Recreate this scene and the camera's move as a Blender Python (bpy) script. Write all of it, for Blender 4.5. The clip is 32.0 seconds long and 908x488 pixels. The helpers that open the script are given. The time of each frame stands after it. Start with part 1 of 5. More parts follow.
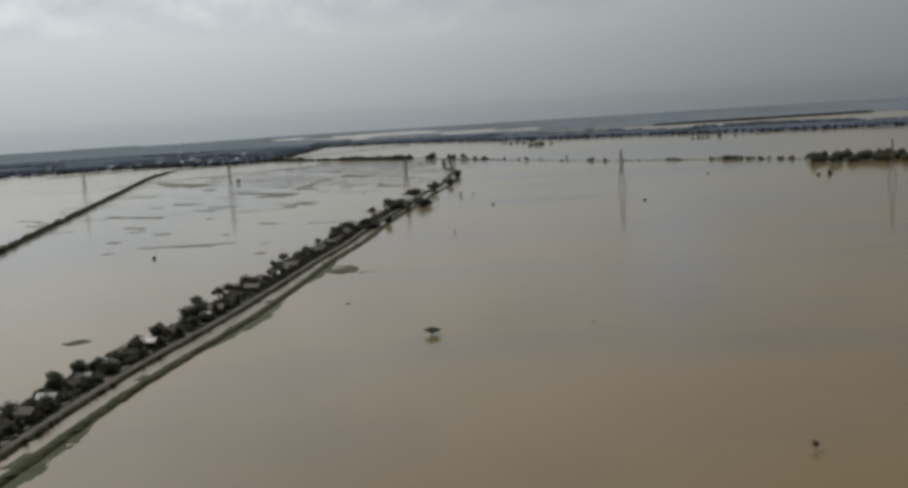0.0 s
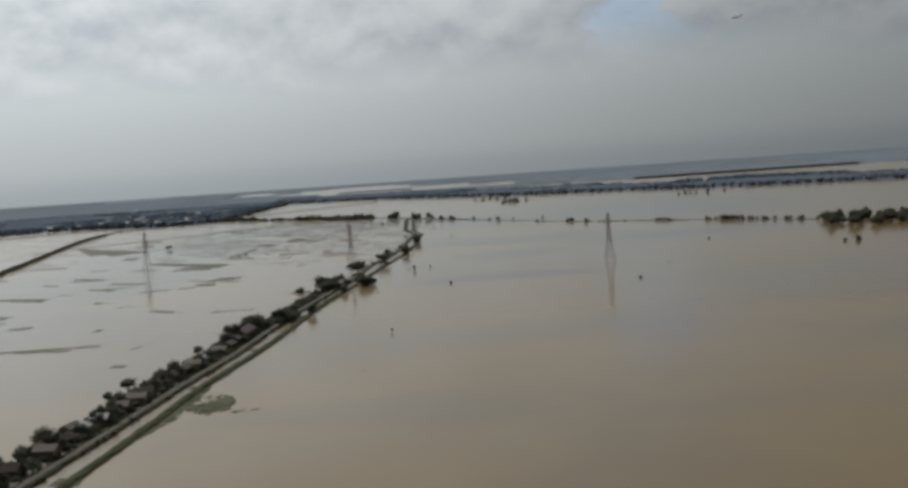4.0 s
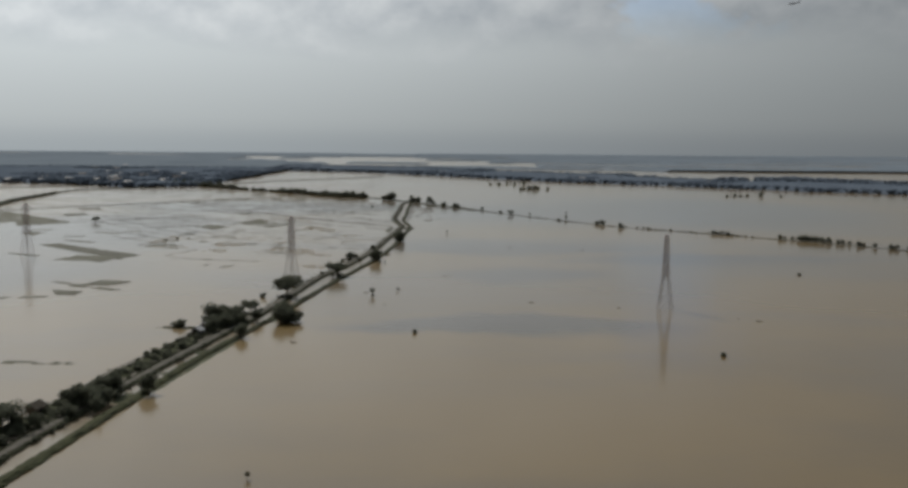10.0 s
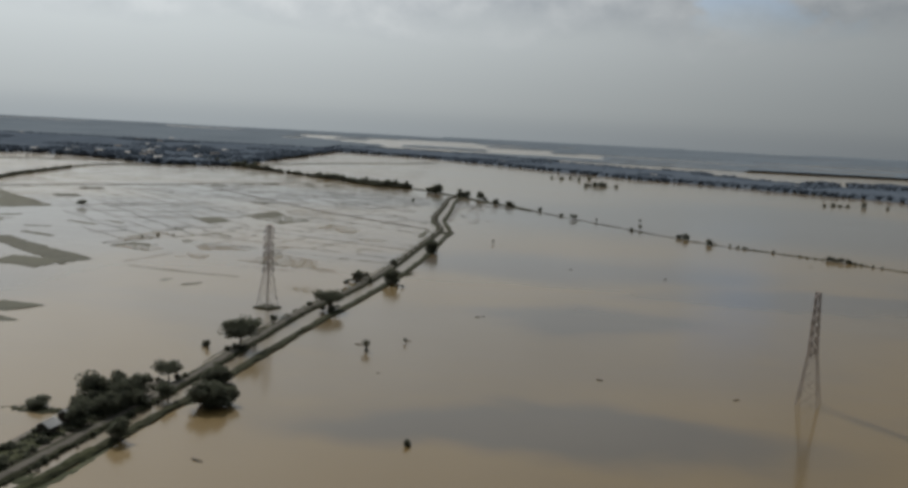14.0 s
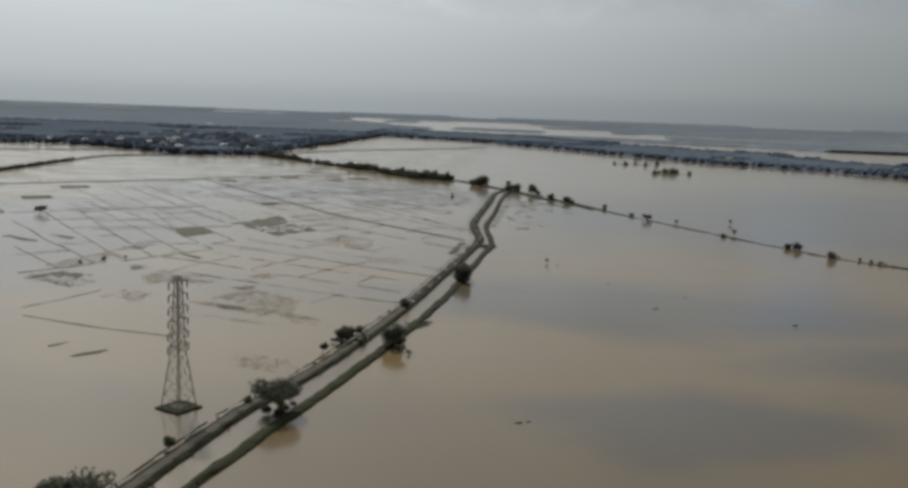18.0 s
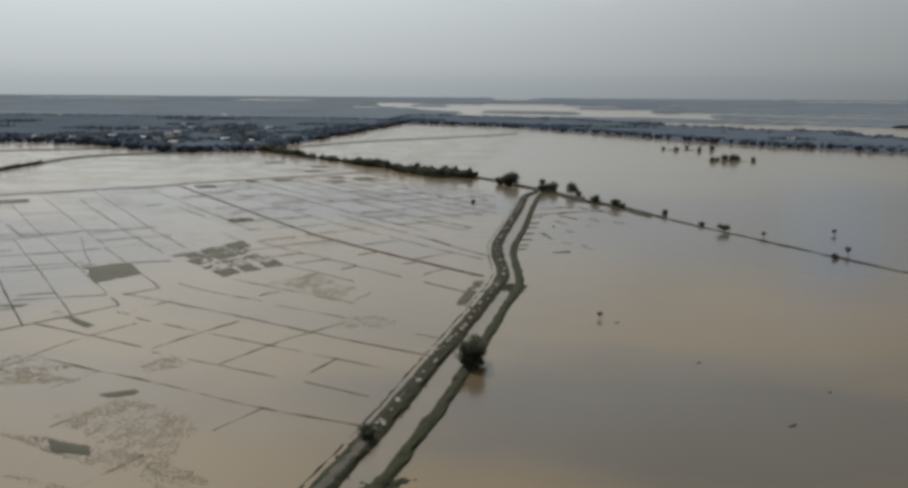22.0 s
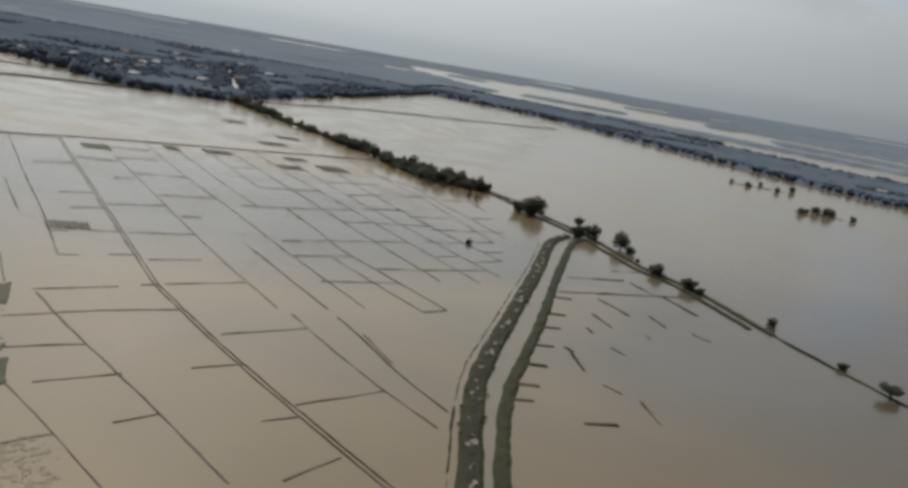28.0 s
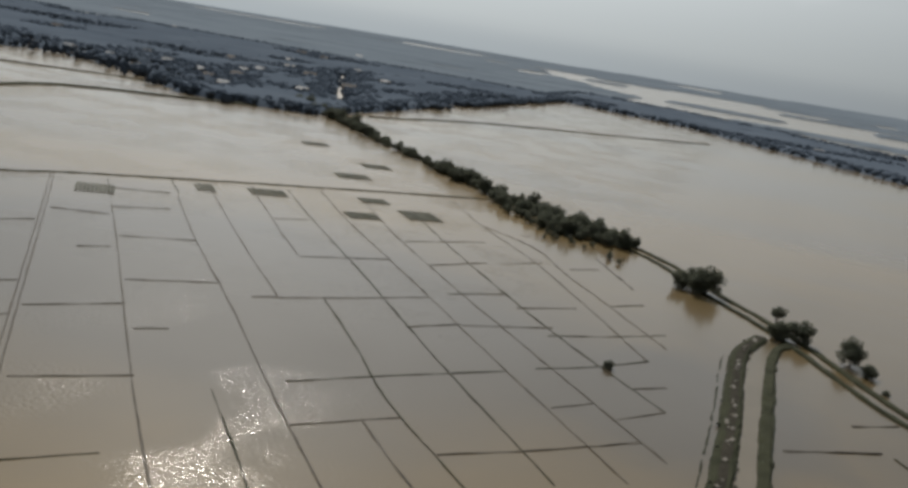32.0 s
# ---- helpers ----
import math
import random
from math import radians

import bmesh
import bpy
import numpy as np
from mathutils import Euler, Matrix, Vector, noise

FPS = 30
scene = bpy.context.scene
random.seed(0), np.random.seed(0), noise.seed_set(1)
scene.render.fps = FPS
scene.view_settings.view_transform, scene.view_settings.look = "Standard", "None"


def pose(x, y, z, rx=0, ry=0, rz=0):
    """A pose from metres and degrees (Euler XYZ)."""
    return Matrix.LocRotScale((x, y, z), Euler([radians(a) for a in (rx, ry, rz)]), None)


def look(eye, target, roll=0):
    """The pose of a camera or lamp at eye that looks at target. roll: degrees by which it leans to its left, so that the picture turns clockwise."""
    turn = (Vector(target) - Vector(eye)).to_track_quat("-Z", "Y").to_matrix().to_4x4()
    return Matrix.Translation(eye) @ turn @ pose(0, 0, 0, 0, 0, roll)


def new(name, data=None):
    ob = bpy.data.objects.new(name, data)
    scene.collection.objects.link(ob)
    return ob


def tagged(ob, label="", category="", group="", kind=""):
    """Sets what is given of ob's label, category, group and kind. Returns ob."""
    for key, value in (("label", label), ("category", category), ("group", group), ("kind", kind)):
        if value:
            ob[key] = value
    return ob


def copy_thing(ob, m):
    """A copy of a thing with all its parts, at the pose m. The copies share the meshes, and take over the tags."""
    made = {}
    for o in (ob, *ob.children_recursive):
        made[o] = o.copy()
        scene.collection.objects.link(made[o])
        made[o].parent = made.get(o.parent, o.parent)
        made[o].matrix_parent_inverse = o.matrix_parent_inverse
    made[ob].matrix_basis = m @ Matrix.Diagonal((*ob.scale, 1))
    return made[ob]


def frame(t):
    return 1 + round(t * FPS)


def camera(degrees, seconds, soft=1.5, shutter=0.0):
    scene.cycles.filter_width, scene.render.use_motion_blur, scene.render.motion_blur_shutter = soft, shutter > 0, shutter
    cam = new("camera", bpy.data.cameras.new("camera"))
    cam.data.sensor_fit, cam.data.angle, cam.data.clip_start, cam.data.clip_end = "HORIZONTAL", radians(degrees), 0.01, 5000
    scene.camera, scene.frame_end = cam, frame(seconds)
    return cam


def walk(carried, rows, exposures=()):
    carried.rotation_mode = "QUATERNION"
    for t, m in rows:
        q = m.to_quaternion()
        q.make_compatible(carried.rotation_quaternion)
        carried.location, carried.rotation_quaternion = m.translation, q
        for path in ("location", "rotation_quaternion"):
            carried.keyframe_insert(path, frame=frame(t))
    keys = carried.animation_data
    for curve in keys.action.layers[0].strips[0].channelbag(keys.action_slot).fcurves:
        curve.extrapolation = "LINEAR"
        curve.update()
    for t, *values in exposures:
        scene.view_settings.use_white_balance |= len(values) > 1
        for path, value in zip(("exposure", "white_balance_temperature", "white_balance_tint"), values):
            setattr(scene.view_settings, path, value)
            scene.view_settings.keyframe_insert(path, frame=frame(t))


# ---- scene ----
cam = camera(50.3, 32.0, soft=3.4)
PATH = [
    (0, (-0.729, -2.984, 70.437), (-0.731, -1.597, 70.249), -3.6),
    (0.5, (2.046, 15.426, 70.471), (2.051, 16.815, 70.304), -4.2),
    (1, (4.749, 33.823, 70.517), (4.76, 35.215, 70.372), -4.7),
    (1.5, (7.334, 52.193, 70.587), (7.349, 53.587, 70.455), -5.1),
    (2, (9.768, 70.517, 70.669), (9.794, 71.912, 70.547), -5.5),
    (2.5, (12.076, 88.778, 70.749), (12.104, 90.173, 70.631), -5.4),
    (3, (14.274, 106.987, 70.831), (14.304, 108.381, 70.713), -5.2),
    (3.5, (16.453, 125.169, 70.941), (16.486, 126.563, 70.827), -4.7),
    (5.5, (25.261, 197.826, 71.966), (25.299, 199.221, 71.851), -1.8),
    (6, (27.495, 216.026, 72.099), (27.536, 217.421, 71.987), -1.6),
    (6.5, (29.72, 234.264, 72.223), (29.762, 235.659, 72.113), -1.8),
    (7, (31.853, 252.525, 72.344), (31.897, 253.92, 72.235), -1.9),
    (7.5, (33.838, 270.779, 72.446), (33.881, 272.174, 72.334), -2.0),
    (8, (35.695, 289.008, 72.523), (35.735, 290.402, 72.408), -1.8),
    (8.5, (37.463, 307.2, 72.582), (37.494, 308.594, 72.459), -1.6),
    (9, (39.187, 325.381, 72.659), (39.208, 326.775, 72.529), -1.0),
    (9.5, (40.858, 343.559, 72.762), (40.87, 344.952, 72.625), -0.1),
    (10, (42.4, 361.743, 72.886), (42.407, 363.135, 72.737), 0.4),
    (10.5, (43.834, 379.981, 73.034), (43.835, 381.372, 72.876), 0.6),
    (11, (45.149, 398.276, 73.189), (45.144, 399.666, 73.025), 0.7),
    (11.5, (46.317, 416.628, 73.339), (46.301, 418.018, 73.174), 1.1),
    (12, (47.355, 435.028, 73.477), (47.322, 436.417, 73.309), 1.4),
    (12.5, (48.282, 453.513, 73.606), (48.239, 454.901, 73.433), 2.1),
    (13, (49.081, 472.081, 73.739), (49.027, 473.469, 73.565), 2.4),
    (13.5, (49.682, 490.684, 73.872), (49.612, 492.071, 73.699), 2.9),
    (14, (50.086, 509.265, 73.993), (50.008, 510.651, 73.821), 2.9),
    (14.5, (50.28, 527.828, 74.098), (50.198, 529.215, 73.926), 2.8),
    (16.5, (50.304, 602.223, 74.652), (50.182, 603.605, 74.468), 2.4),
    (17, (49.958, 620.736, 74.704), (49.819, 622.115, 74.511), 2.3),
    (17.5, (49.264, 639.204, 74.754), (49.112, 640.581, 74.55), 2.4),
    (18, (48.325, 657.667, 74.804), (48.167, 659.043, 74.601), 2.0),
    (18.5, (47.253, 676.151, 74.857), (47.088, 677.526, 74.652), 1.8),
    (19, (46.162, 694.668, 74.921), (45.992, 696.042, 74.716), 1.8),
    (19.5, (45.1, 713.21, 75.007), (44.918, 714.583, 74.801), 2.0),
    (20, (44.085, 731.745, 75.106), (43.894, 733.116, 74.897), 2.2),
    (20.5, (43.097, 750.262, 75.214), (42.899, 751.632, 75.004), 1.9),
    (21, (42.099, 768.762, 75.323), (41.896, 770.13, 75.109), 1.4),
    (21.5, (41.066, 787.258, 75.435), (40.859, 788.625, 75.213), 1.3),
    (22, (39.931, 805.731, 75.537), (39.722, 807.096, 75.308), 0.4),
    (22.5, (38.676, 824.186, 75.629), (38.473, 825.551, 75.392), -0.3),
    (23, (37.311, 842.646, 75.714), (37.113, 844.011, 75.473), -0.1),
    (23.5, (35.878, 861.144, 75.808), (35.687, 862.508, 75.562), -0.1),
    (24, (34.358, 879.691, 75.897), (34.169, 881.056, 75.65), 0.6),
    (24.5, (32.72, 898.283, 75.972), (32.532, 899.646, 75.718), 1.6),
    (25, (30.948, 916.947, 76.044), (30.762, 918.312, 75.791), 1.5),
    (25.5, (29.039, 935.684, 76.11), (28.853, 937.048, 75.858), 1.7),
    (27.5, (20.831, 1010.943, 76.564), (20.617, 1012.301, 76.299), 8.8),
    (28, (18.273, 1029.879, 76.62), (18.043, 1031.233, 76.35), 9.8),
    (28.5, (15.217, 1048.914, 76.678), (14.966, 1050.264, 76.402), 10.3),
    (29, (11.747, 1067.996, 76.736), (11.47, 1069.34, 76.459), 10.6),
    (29.5, (8.026, 1087.093, 76.785), (7.725, 1088.431, 76.507), 10.7),
    (30, (4.171, 1106.202, 76.822), (3.846, 1107.534, 76.54), 10.9),
    (30.5, (0.198, 1125.298, 76.851), (-0.146, 1126.625, 76.565), 10.8),
    (31, (-3.863, 1144.329, 76.857), (-4.229, 1145.648, 76.565), 10.5),
    (31.5, (-7.969, 1163.25, 76.849), (-8.362, 1164.562, 76.555), 10.0),
    (32, (-12.113, 1182.117, 76.844), (-12.529, 1183.421, 76.547), 9.3),
]
EXPOSURES = [(0, 0.05), (8, 0.03), (13, 0.03), (20, 0.11), (25, 0.25), (28, 0.28), (32, 0.22)]
walk(cam, [(t, look(eye, target, roll)) for t, eye, target, roll in PATH], EXPOSURES)

# ---- world, sun ----
SUN_AZ, SUN_EL = radians(31.0), radians(42.0)      # to the left of +y, above the horizon
sun_dir = Vector((-math.sin(SUN_AZ) * math.cos(SUN_EL), math.cos(SUN_AZ) * math.cos(SUN_EL), math.sin(SUN_EL)))
sun = new("sun", bpy.data.lights.new("sun", "SUN"))
sun.data.energy, sun.data.angle, sun.data.color = 2.75, radians(2.5), (1.0, 0.93, 0.82)
sun.rotation_euler = sun_dir.to_track_quat("Z", "Y").to_euler()

world = bpy.data.worlds.new("world")
scene.world = world
world.use_nodes = True


def make_world():
    nt = world.node_tree
    nt.nodes.clear()
    N = lambda kind: nt.nodes.new("ShaderNode" + kind)
    L = nt.links.new

    def M(op, a, b=None, clamp=False):
        n = N("Math")
        n.operation, n.use_clamp = op, clamp
        for i, v in enumerate((a, b)):
            if v is None:
                continue
            if isinstance(v, (int, float)):
                n.inputs[i].default_value = v
            else:
                L(v, n.inputs[i])
        return n.outputs[0]

    def ramp(fac, stops):
        n = N("ValToRGB")
        while len(n.color_ramp.elements) < len(stops):
            n.color_ramp.elements.new(0.5)
        for e, (p, c) in zip(n.color_ramp.elements, stops):
            e.position, e.color = p, (*c, 1)
        L(fac, n.inputs[0])
        return n.outputs[0]

    def mix(fac, a, b, kind="MIX"):
        n = N("MixRGB")
        n.blend_type = kind
        for i, v in enumerate((fac, a, b)):
            if isinstance(v, (int, float)):
                n.inputs[i].default_value = v
            elif isinstance(v, tuple):
                n.inputs[i].default_value = (*v, 1)
            else:
                L(v, n.inputs[i])
        return n.outputs[0]

    out, bg = N("OutputWorld"), N("Background")
    sky = N("TexSky")
    sky.sky_type, sky.sun_disc = "NISHITA", False
    sky.sun_elevation, sky.sun_rotation = SUN_EL, -SUN_AZ
    sky.air_density, sky.dust_density = 1.2, 3.0
    tc = N("TexCoord")
    sep = N("SeparateXYZ")
    L(tc.outputs["Generated"], sep.inputs[0])
    x, y, z = sep.outputs
    # hazy overcast veil: colour over elevation
    el = M("MULTIPLY_ADD", z, 1.6)
    el.node.inputs[2].default_value = 0.2
    veil = ramp(el, VEIL)
    # heaped clouds, lit from above: the shade follows the rise of their density
    def puff(lift):
        mv = N("Mapping")
        mv.inputs["Location"].default_value, mv.inputs["Scale"].default_value = (0.3, 0.1, lift), (1.0, 1.0, 1.6)
        L(tc.outputs["Generated"], mv.inputs[0])
        n = N("TexNoise")
        n.inputs["Scale"].default_value, n.inputs["Detail"].default_value, n.inputs["Roughness"].default_value = 10.0, 7, 0.55
        n.inputs["Distortion"].default_value = 0.05
        L(mv.outputs[0], n.inputs["Vector"])
        return n.outputs["Fac"]
    n1, above = puff(0.0), puff(0.03)
    relief = M("MULTIPLY_ADD", M("SUBTRACT", n1, above), 3.0, True)
    relief.node.inputs[2].default_value = 0.55
    cloud = mix(relief, CLOUD_DARK, CLOUD_LIGHT)
    # clouds stand out only above the haze
    up = N("MapRange")
    up.inputs["From Min"].default_value, up.inputs["From Max"].default_value = 0.125, 0.165
    ragged = M("MULTIPLY_ADD", n1, 0.09)
    L(z, ragged.node.inputs[2])
    L(ragged, up.inputs["Value"])
    # one break in the clouds with blue behind it
    off = N("VectorMath")
    off.operation = "DISTANCE"
    L(tc.outputs["Generated"], off.inputs[0])
    off.inputs[1].default_value = (0.221, 0.964, 0.150)
    torn = M("ADD", M("MULTIPLY", off.outputs["Value"], 3.2), M("MULTIPLY", n1, 1.6))
    gap = M("MULTIPLY", up.outputs[0], ramp(torn, [(0.86, (0.62, 0.62, 0.62)), (1.16, (0, 0, 0))]))
    nish = mix(1.0, sky.outputs[0], (0.08, 0.095, 0.125), "MULTIPLY")
    col = mix(up.outputs[0], veil, cloud)
    col = mix(gap, col, nish)
    # the far country below the horizon, lost in the same veil
    low = N("MapRange")
    low.inputs["From Min"].default_value, low.inputs["From Max"].default_value = -0.014, 0.012
    L(z, low.inputs["Value"])
    col = mix(low.outputs[0], (0.335, 0.37, 0.39), col)
    # brighter towards the veiled sun
    dot = N("VectorMath")
    dot.operation = "DOT_PRODUCT"
    L(tc.outputs["Generated"], dot.inputs[0])
    dot.inputs[1].default_value = sun_dir
    glow = M("POWER", M("MAXIMUM", dot.outputs["Value"], 0.0), 3.0)
    g2 = M("MULTIPLY_ADD", glow, 1.62)
    g2.node.inputs[2].default_value = 0.365
    col = mix(1.0, col, g2, "MULTIPLY")
    L(col, bg.inputs[0])
    bg.inputs[1].default_value = SKY_POWER
    L(bg.outputs[0], out.inputs[0])


VEIL = [(0.19, (0.355, 0.385, 0.40)), (0.235, (0.425, 0.457, 0.465)), (0.33, (0.485, 0.522, 0.533)), (0.8, (0.47, 0.52, 0.55))]
CLOUD_DARK, CLOUD_LIGHT, SKY_POWER = (0.37, 0.405, 0.435), (0.54, 0.57, 0.585), 1.0
make_world()


# ---- materials ----
def material(name, dark, light, scale=0.5, fine=6.0, rough=0.85, bump=0.3, bump_dist=0.05, island=0.0, spec=0.3, metal=0.0, sheen=0.0):
    """Two-scale noise between two colours, fine relief, and a shift for each object or island."""
    m = bpy.data.materials.new(name)
    m.use_nodes = True
    nt = m.node_tree
    b = nt.nodes["Principled BSDF"]
    N = lambda kind: nt.nodes.new("ShaderNode" + kind)
    L = nt.links.new
    geo = N("NewGeometry")
    big, small = N("TexNoise"), N("TexNoise")
    big.inputs["Scale"].default_value, small.inputs["Scale"].default_value = scale, fine
    big.inputs["Detail"].default_value = small.inputs["Detail"].default_value = 5
    L(geo.outputs["Position"], big.inputs["Vector"]), L(geo.outputs["Position"], small.inputs["Vector"])
    mx = N("Math")
    mx.operation = "MULTIPLY_ADD"
    L(small.outputs["Fac"], mx.inputs[0])
    mx.inputs[1].default_value = 0.45
    L(big.outputs["Fac"], mx.inputs[2])
    ad = N("Math")
    ad.operation = "MULTIPLY_ADD"
    if island:
        L(geo.outputs["Random Per Island"], ad.inputs[0])
        ad.inputs[1].default_value = island
    else:
        oi = N("ObjectInfo")
        L(oi.outputs["Random"], ad.inputs[0])
        ad.inputs[1].default_value = 0.25
    L(mx.outputs[0], ad.inputs[2])
    mr = N("MapRange")
    mr.inputs["From Min"].default_value, mr.inputs["From Max"].default_value = 0.45, 1.05 + island * 0.5
    L(ad.outputs[0], mr.inputs["Value"])
    mc = N("MixRGB")
    mc.inputs[1].default_value, mc.inputs[2].default_value = (*dark, 1), (*light, 1)
    L(mr.outputs[0], mc.inputs[0])
    L(mc.outputs[0], b.inputs["Base Color"])
    b.inputs["Roughness"].default_value, b.inputs["Metallic"].default_value = rough, metal
    b.inputs["Specular IOR Level"].default_value = spec
    b.inputs["Sheen Weight"].default_value = sheen
    if bump:
        bp = N("Bump")
        bp.inputs["Strength"].default_value, bp.inputs["Distance"].default_value = bump, bump_dist
        L(small.outputs["Fac"], bp.inputs["Height"])
        L(bp.outputs[0], b.inputs["Normal"])
    return m


# Plan ellipses of painted cloud shadow and greyer water: centre, radii
SHADE_PLUMES = [(190, 1930, 190, 230), (130, 1458, 160, 66), (115, 1255, 60, 52), (90, 1050, 105, 32), (300, 1362, 130, 38), (-230, 2010, 240, 135), (-40, 2020, 80, 80), (420, 2000, 260, 330), (-350, 1640, 150, 270), (-350, 1240, 150, 200), (-420, 850, 180, 260)]


def water_material(name, silt, murk_shade, rough):
    """Muddy flood water: silt clouds of two sizes, painted cloud shadows, ripples, glossy surface."""
    m = bpy.data.materials.new(name)
    m.use_nodes = True
    nt = m.node_tree
    b = nt.nodes["Principled BSDF"]
    N = lambda kind: nt.nodes.new("ShaderNode" + kind)
    L = nt.links.new
    geo = N("NewGeometry")
    mp = N("Mapping")
    mp.inputs["Rotation"].default_value = (0, 0, radians(12))
    mp.inputs["Scale"].default_value = (0.0042, 0.0085, 0.01)
    L(geo.outputs["Position"], mp.inputs[0])
    n1, n2, n3 = N("TexNoise"), N("TexNoise"), N("TexNoise")
    n1.inputs["Scale"].default_value, n1.inputs["Detail"].default_value, n1.inputs["Roughness"].default_value = 1.0, 4, 0.5
    n1.inputs["Distortion"].default_value = 0.4
    L(mp.outputs[0], n1.inputs["Vector"])
    n2.inputs["Scale"].default_value, n2.inputs["Detail"].default_value = 0.06, 5
    L(geo.outputs["Position"], n2.inputs["Vector"])
    mx = N("Math")
    mx.operation = "MULTIPLY_ADD"
    L(n2.outputs["Fac"], mx.inputs[0])
    mx.inputs[1].default_value = 0.12
    L(n1.outputs["Fac"], mx.inputs[2])
    mr = N("MapRange")
    mr.inputs["From Min"].default_value, mr.inputs["From Max"].default_value = 0.42, 0.66
    mr.interpolation_type = "SMOOTHSTEP"
    L(mx.outputs[0], mr.inputs["Value"])
    # cloud shadows painted as broad greyer plumes, with some less silty water
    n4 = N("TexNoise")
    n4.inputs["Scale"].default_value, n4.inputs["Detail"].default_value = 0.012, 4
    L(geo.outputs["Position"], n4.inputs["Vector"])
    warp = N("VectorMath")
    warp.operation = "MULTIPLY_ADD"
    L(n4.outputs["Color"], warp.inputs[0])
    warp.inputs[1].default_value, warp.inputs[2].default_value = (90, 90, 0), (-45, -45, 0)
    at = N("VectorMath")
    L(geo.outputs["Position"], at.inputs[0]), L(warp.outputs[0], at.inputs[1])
    shade_mask = None
    for cx, cy, rx, ry in SHADE_PLUMES:
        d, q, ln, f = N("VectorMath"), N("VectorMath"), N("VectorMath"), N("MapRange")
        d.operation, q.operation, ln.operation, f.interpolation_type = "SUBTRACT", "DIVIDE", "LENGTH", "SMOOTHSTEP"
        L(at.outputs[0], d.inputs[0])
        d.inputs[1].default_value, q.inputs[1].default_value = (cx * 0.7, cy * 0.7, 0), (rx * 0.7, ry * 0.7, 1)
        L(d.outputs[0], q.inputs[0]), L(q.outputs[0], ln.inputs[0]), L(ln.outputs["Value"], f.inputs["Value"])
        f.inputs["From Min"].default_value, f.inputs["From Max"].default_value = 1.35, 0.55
        if shade_mask is None:
            shade_mask = f.outputs[0]
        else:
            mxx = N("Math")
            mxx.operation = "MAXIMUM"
            L(shade_mask, mxx.inputs[0]), L(f.outputs[0], mxx.inputs[1])
            shade_mask = mxx.outputs[0]
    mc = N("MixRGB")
    mc.inputs[1].default_value, mc.inputs[2].default_value = (*[m * 0.55 + k * 0.45 for m, k in zip(silt, murk_shade)], 1), (*silt, 1)
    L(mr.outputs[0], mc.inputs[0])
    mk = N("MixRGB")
    L(shade_mask, mk.inputs[0]), L(mc.outputs[0], mk.inputs[1])
    mk.inputs[2].default_value = (*murk_shade, 1)
    L(mk.outputs[0], b.inputs["Base Color"])
    b.inputs["IOR"].default_value, b.inputs["Specular IOR Level"].default_value = 1.33, 0.075
    n3.inputs["Scale"].default_value, n3.inputs["Detail"].default_value = 0.35, 4
    L(geo.outputs["Position"], n3.inputs["Vector"])
    rr = N("MapRange")
    rr.inputs["From Min"].default_value, rr.inputs["From Max"].default_value = 0.3, 0.7
    rr.inputs["To Min"].default_value, rr.inputs["To Max"].default_value = rough * 0.85, rough * 1.15
    b.inputs["Coat Weight"].default_value, b.inputs["Coat Roughness"].default_value, b.inputs["Coat IOR"].default_value = 0.85, 0.13, 1.33
    L(n1.outputs["Fac"], rr.inputs["Value"]), L(rr.outputs[0], b.inputs["Roughness"])
    bp = N("Bump")
    bp.inputs["Strength"].default_value, bp.inputs["Distance"].default_value = 0.05, 0.15
    L(n3.outputs["Fac"], bp.inputs["Height"])
    # wind-ruffled spots among the paddies sparkle in the sun
    n5, n6, ruf = N("TexNoise"), N("TexNoise"), N("MapRange")
    n5.inputs["Scale"].default_value, n5.inputs["Detail"].default_value = 0.03, 3
    n6.inputs["Scale"].default_value, n6.inputs["Detail"].default_value = 1.1, 3
    L(geo.outputs["Position"], n5.inputs["Vector"]), L(geo.outputs["Position"], n6.inputs["Vector"])
    ruf.inputs["From Min"].default_value, ruf.inputs["From Max"].default_value = 0.43, 0.56
    L(n5.outputs["Fac"], ruf.inputs["Value"])
    sx, west_of = N("SeparateXYZ"), N("MapRange")
    L(geo.outputs["Position"], sx.inputs[0]), L(sx.outputs[0], west_of.inputs["Value"])
    west_of.inputs["From Min"].default_value, west_of.inputs["From Max"].default_value = -55, -85
    st = N("Math")
    st.operation = "MULTIPLY"
    north_of = N("MapRange")
    L(sx.outputs[1], north_of.inputs["Value"])
    north_of.inputs["From Min"].default_value, north_of.inputs["From Max"].default_value = 1170, 1230
    both = N("Math")
    both.operation = "MULTIPLY"
    L(north_of.outputs[0], both.inputs[0]), L(west_of.outputs[0], both.inputs[1])
    L(ruf.outputs[0], st.inputs[0]), L(both.outputs[0], st.inputs[1])
    bq = N("Bump")
    bq.inputs["Distance"].default_value = 0.16
    L(st.outputs[0], bq.inputs["Strength"]), L(n6.outputs["Fac"], bq.inputs["Height"]), L(bp.outputs[0], bq.inputs["Normal"])
    L(bq.outputs[0], b.inputs["Normal"]), L(bq.outputs[0], b.inputs["Coat Normal"])
    return m


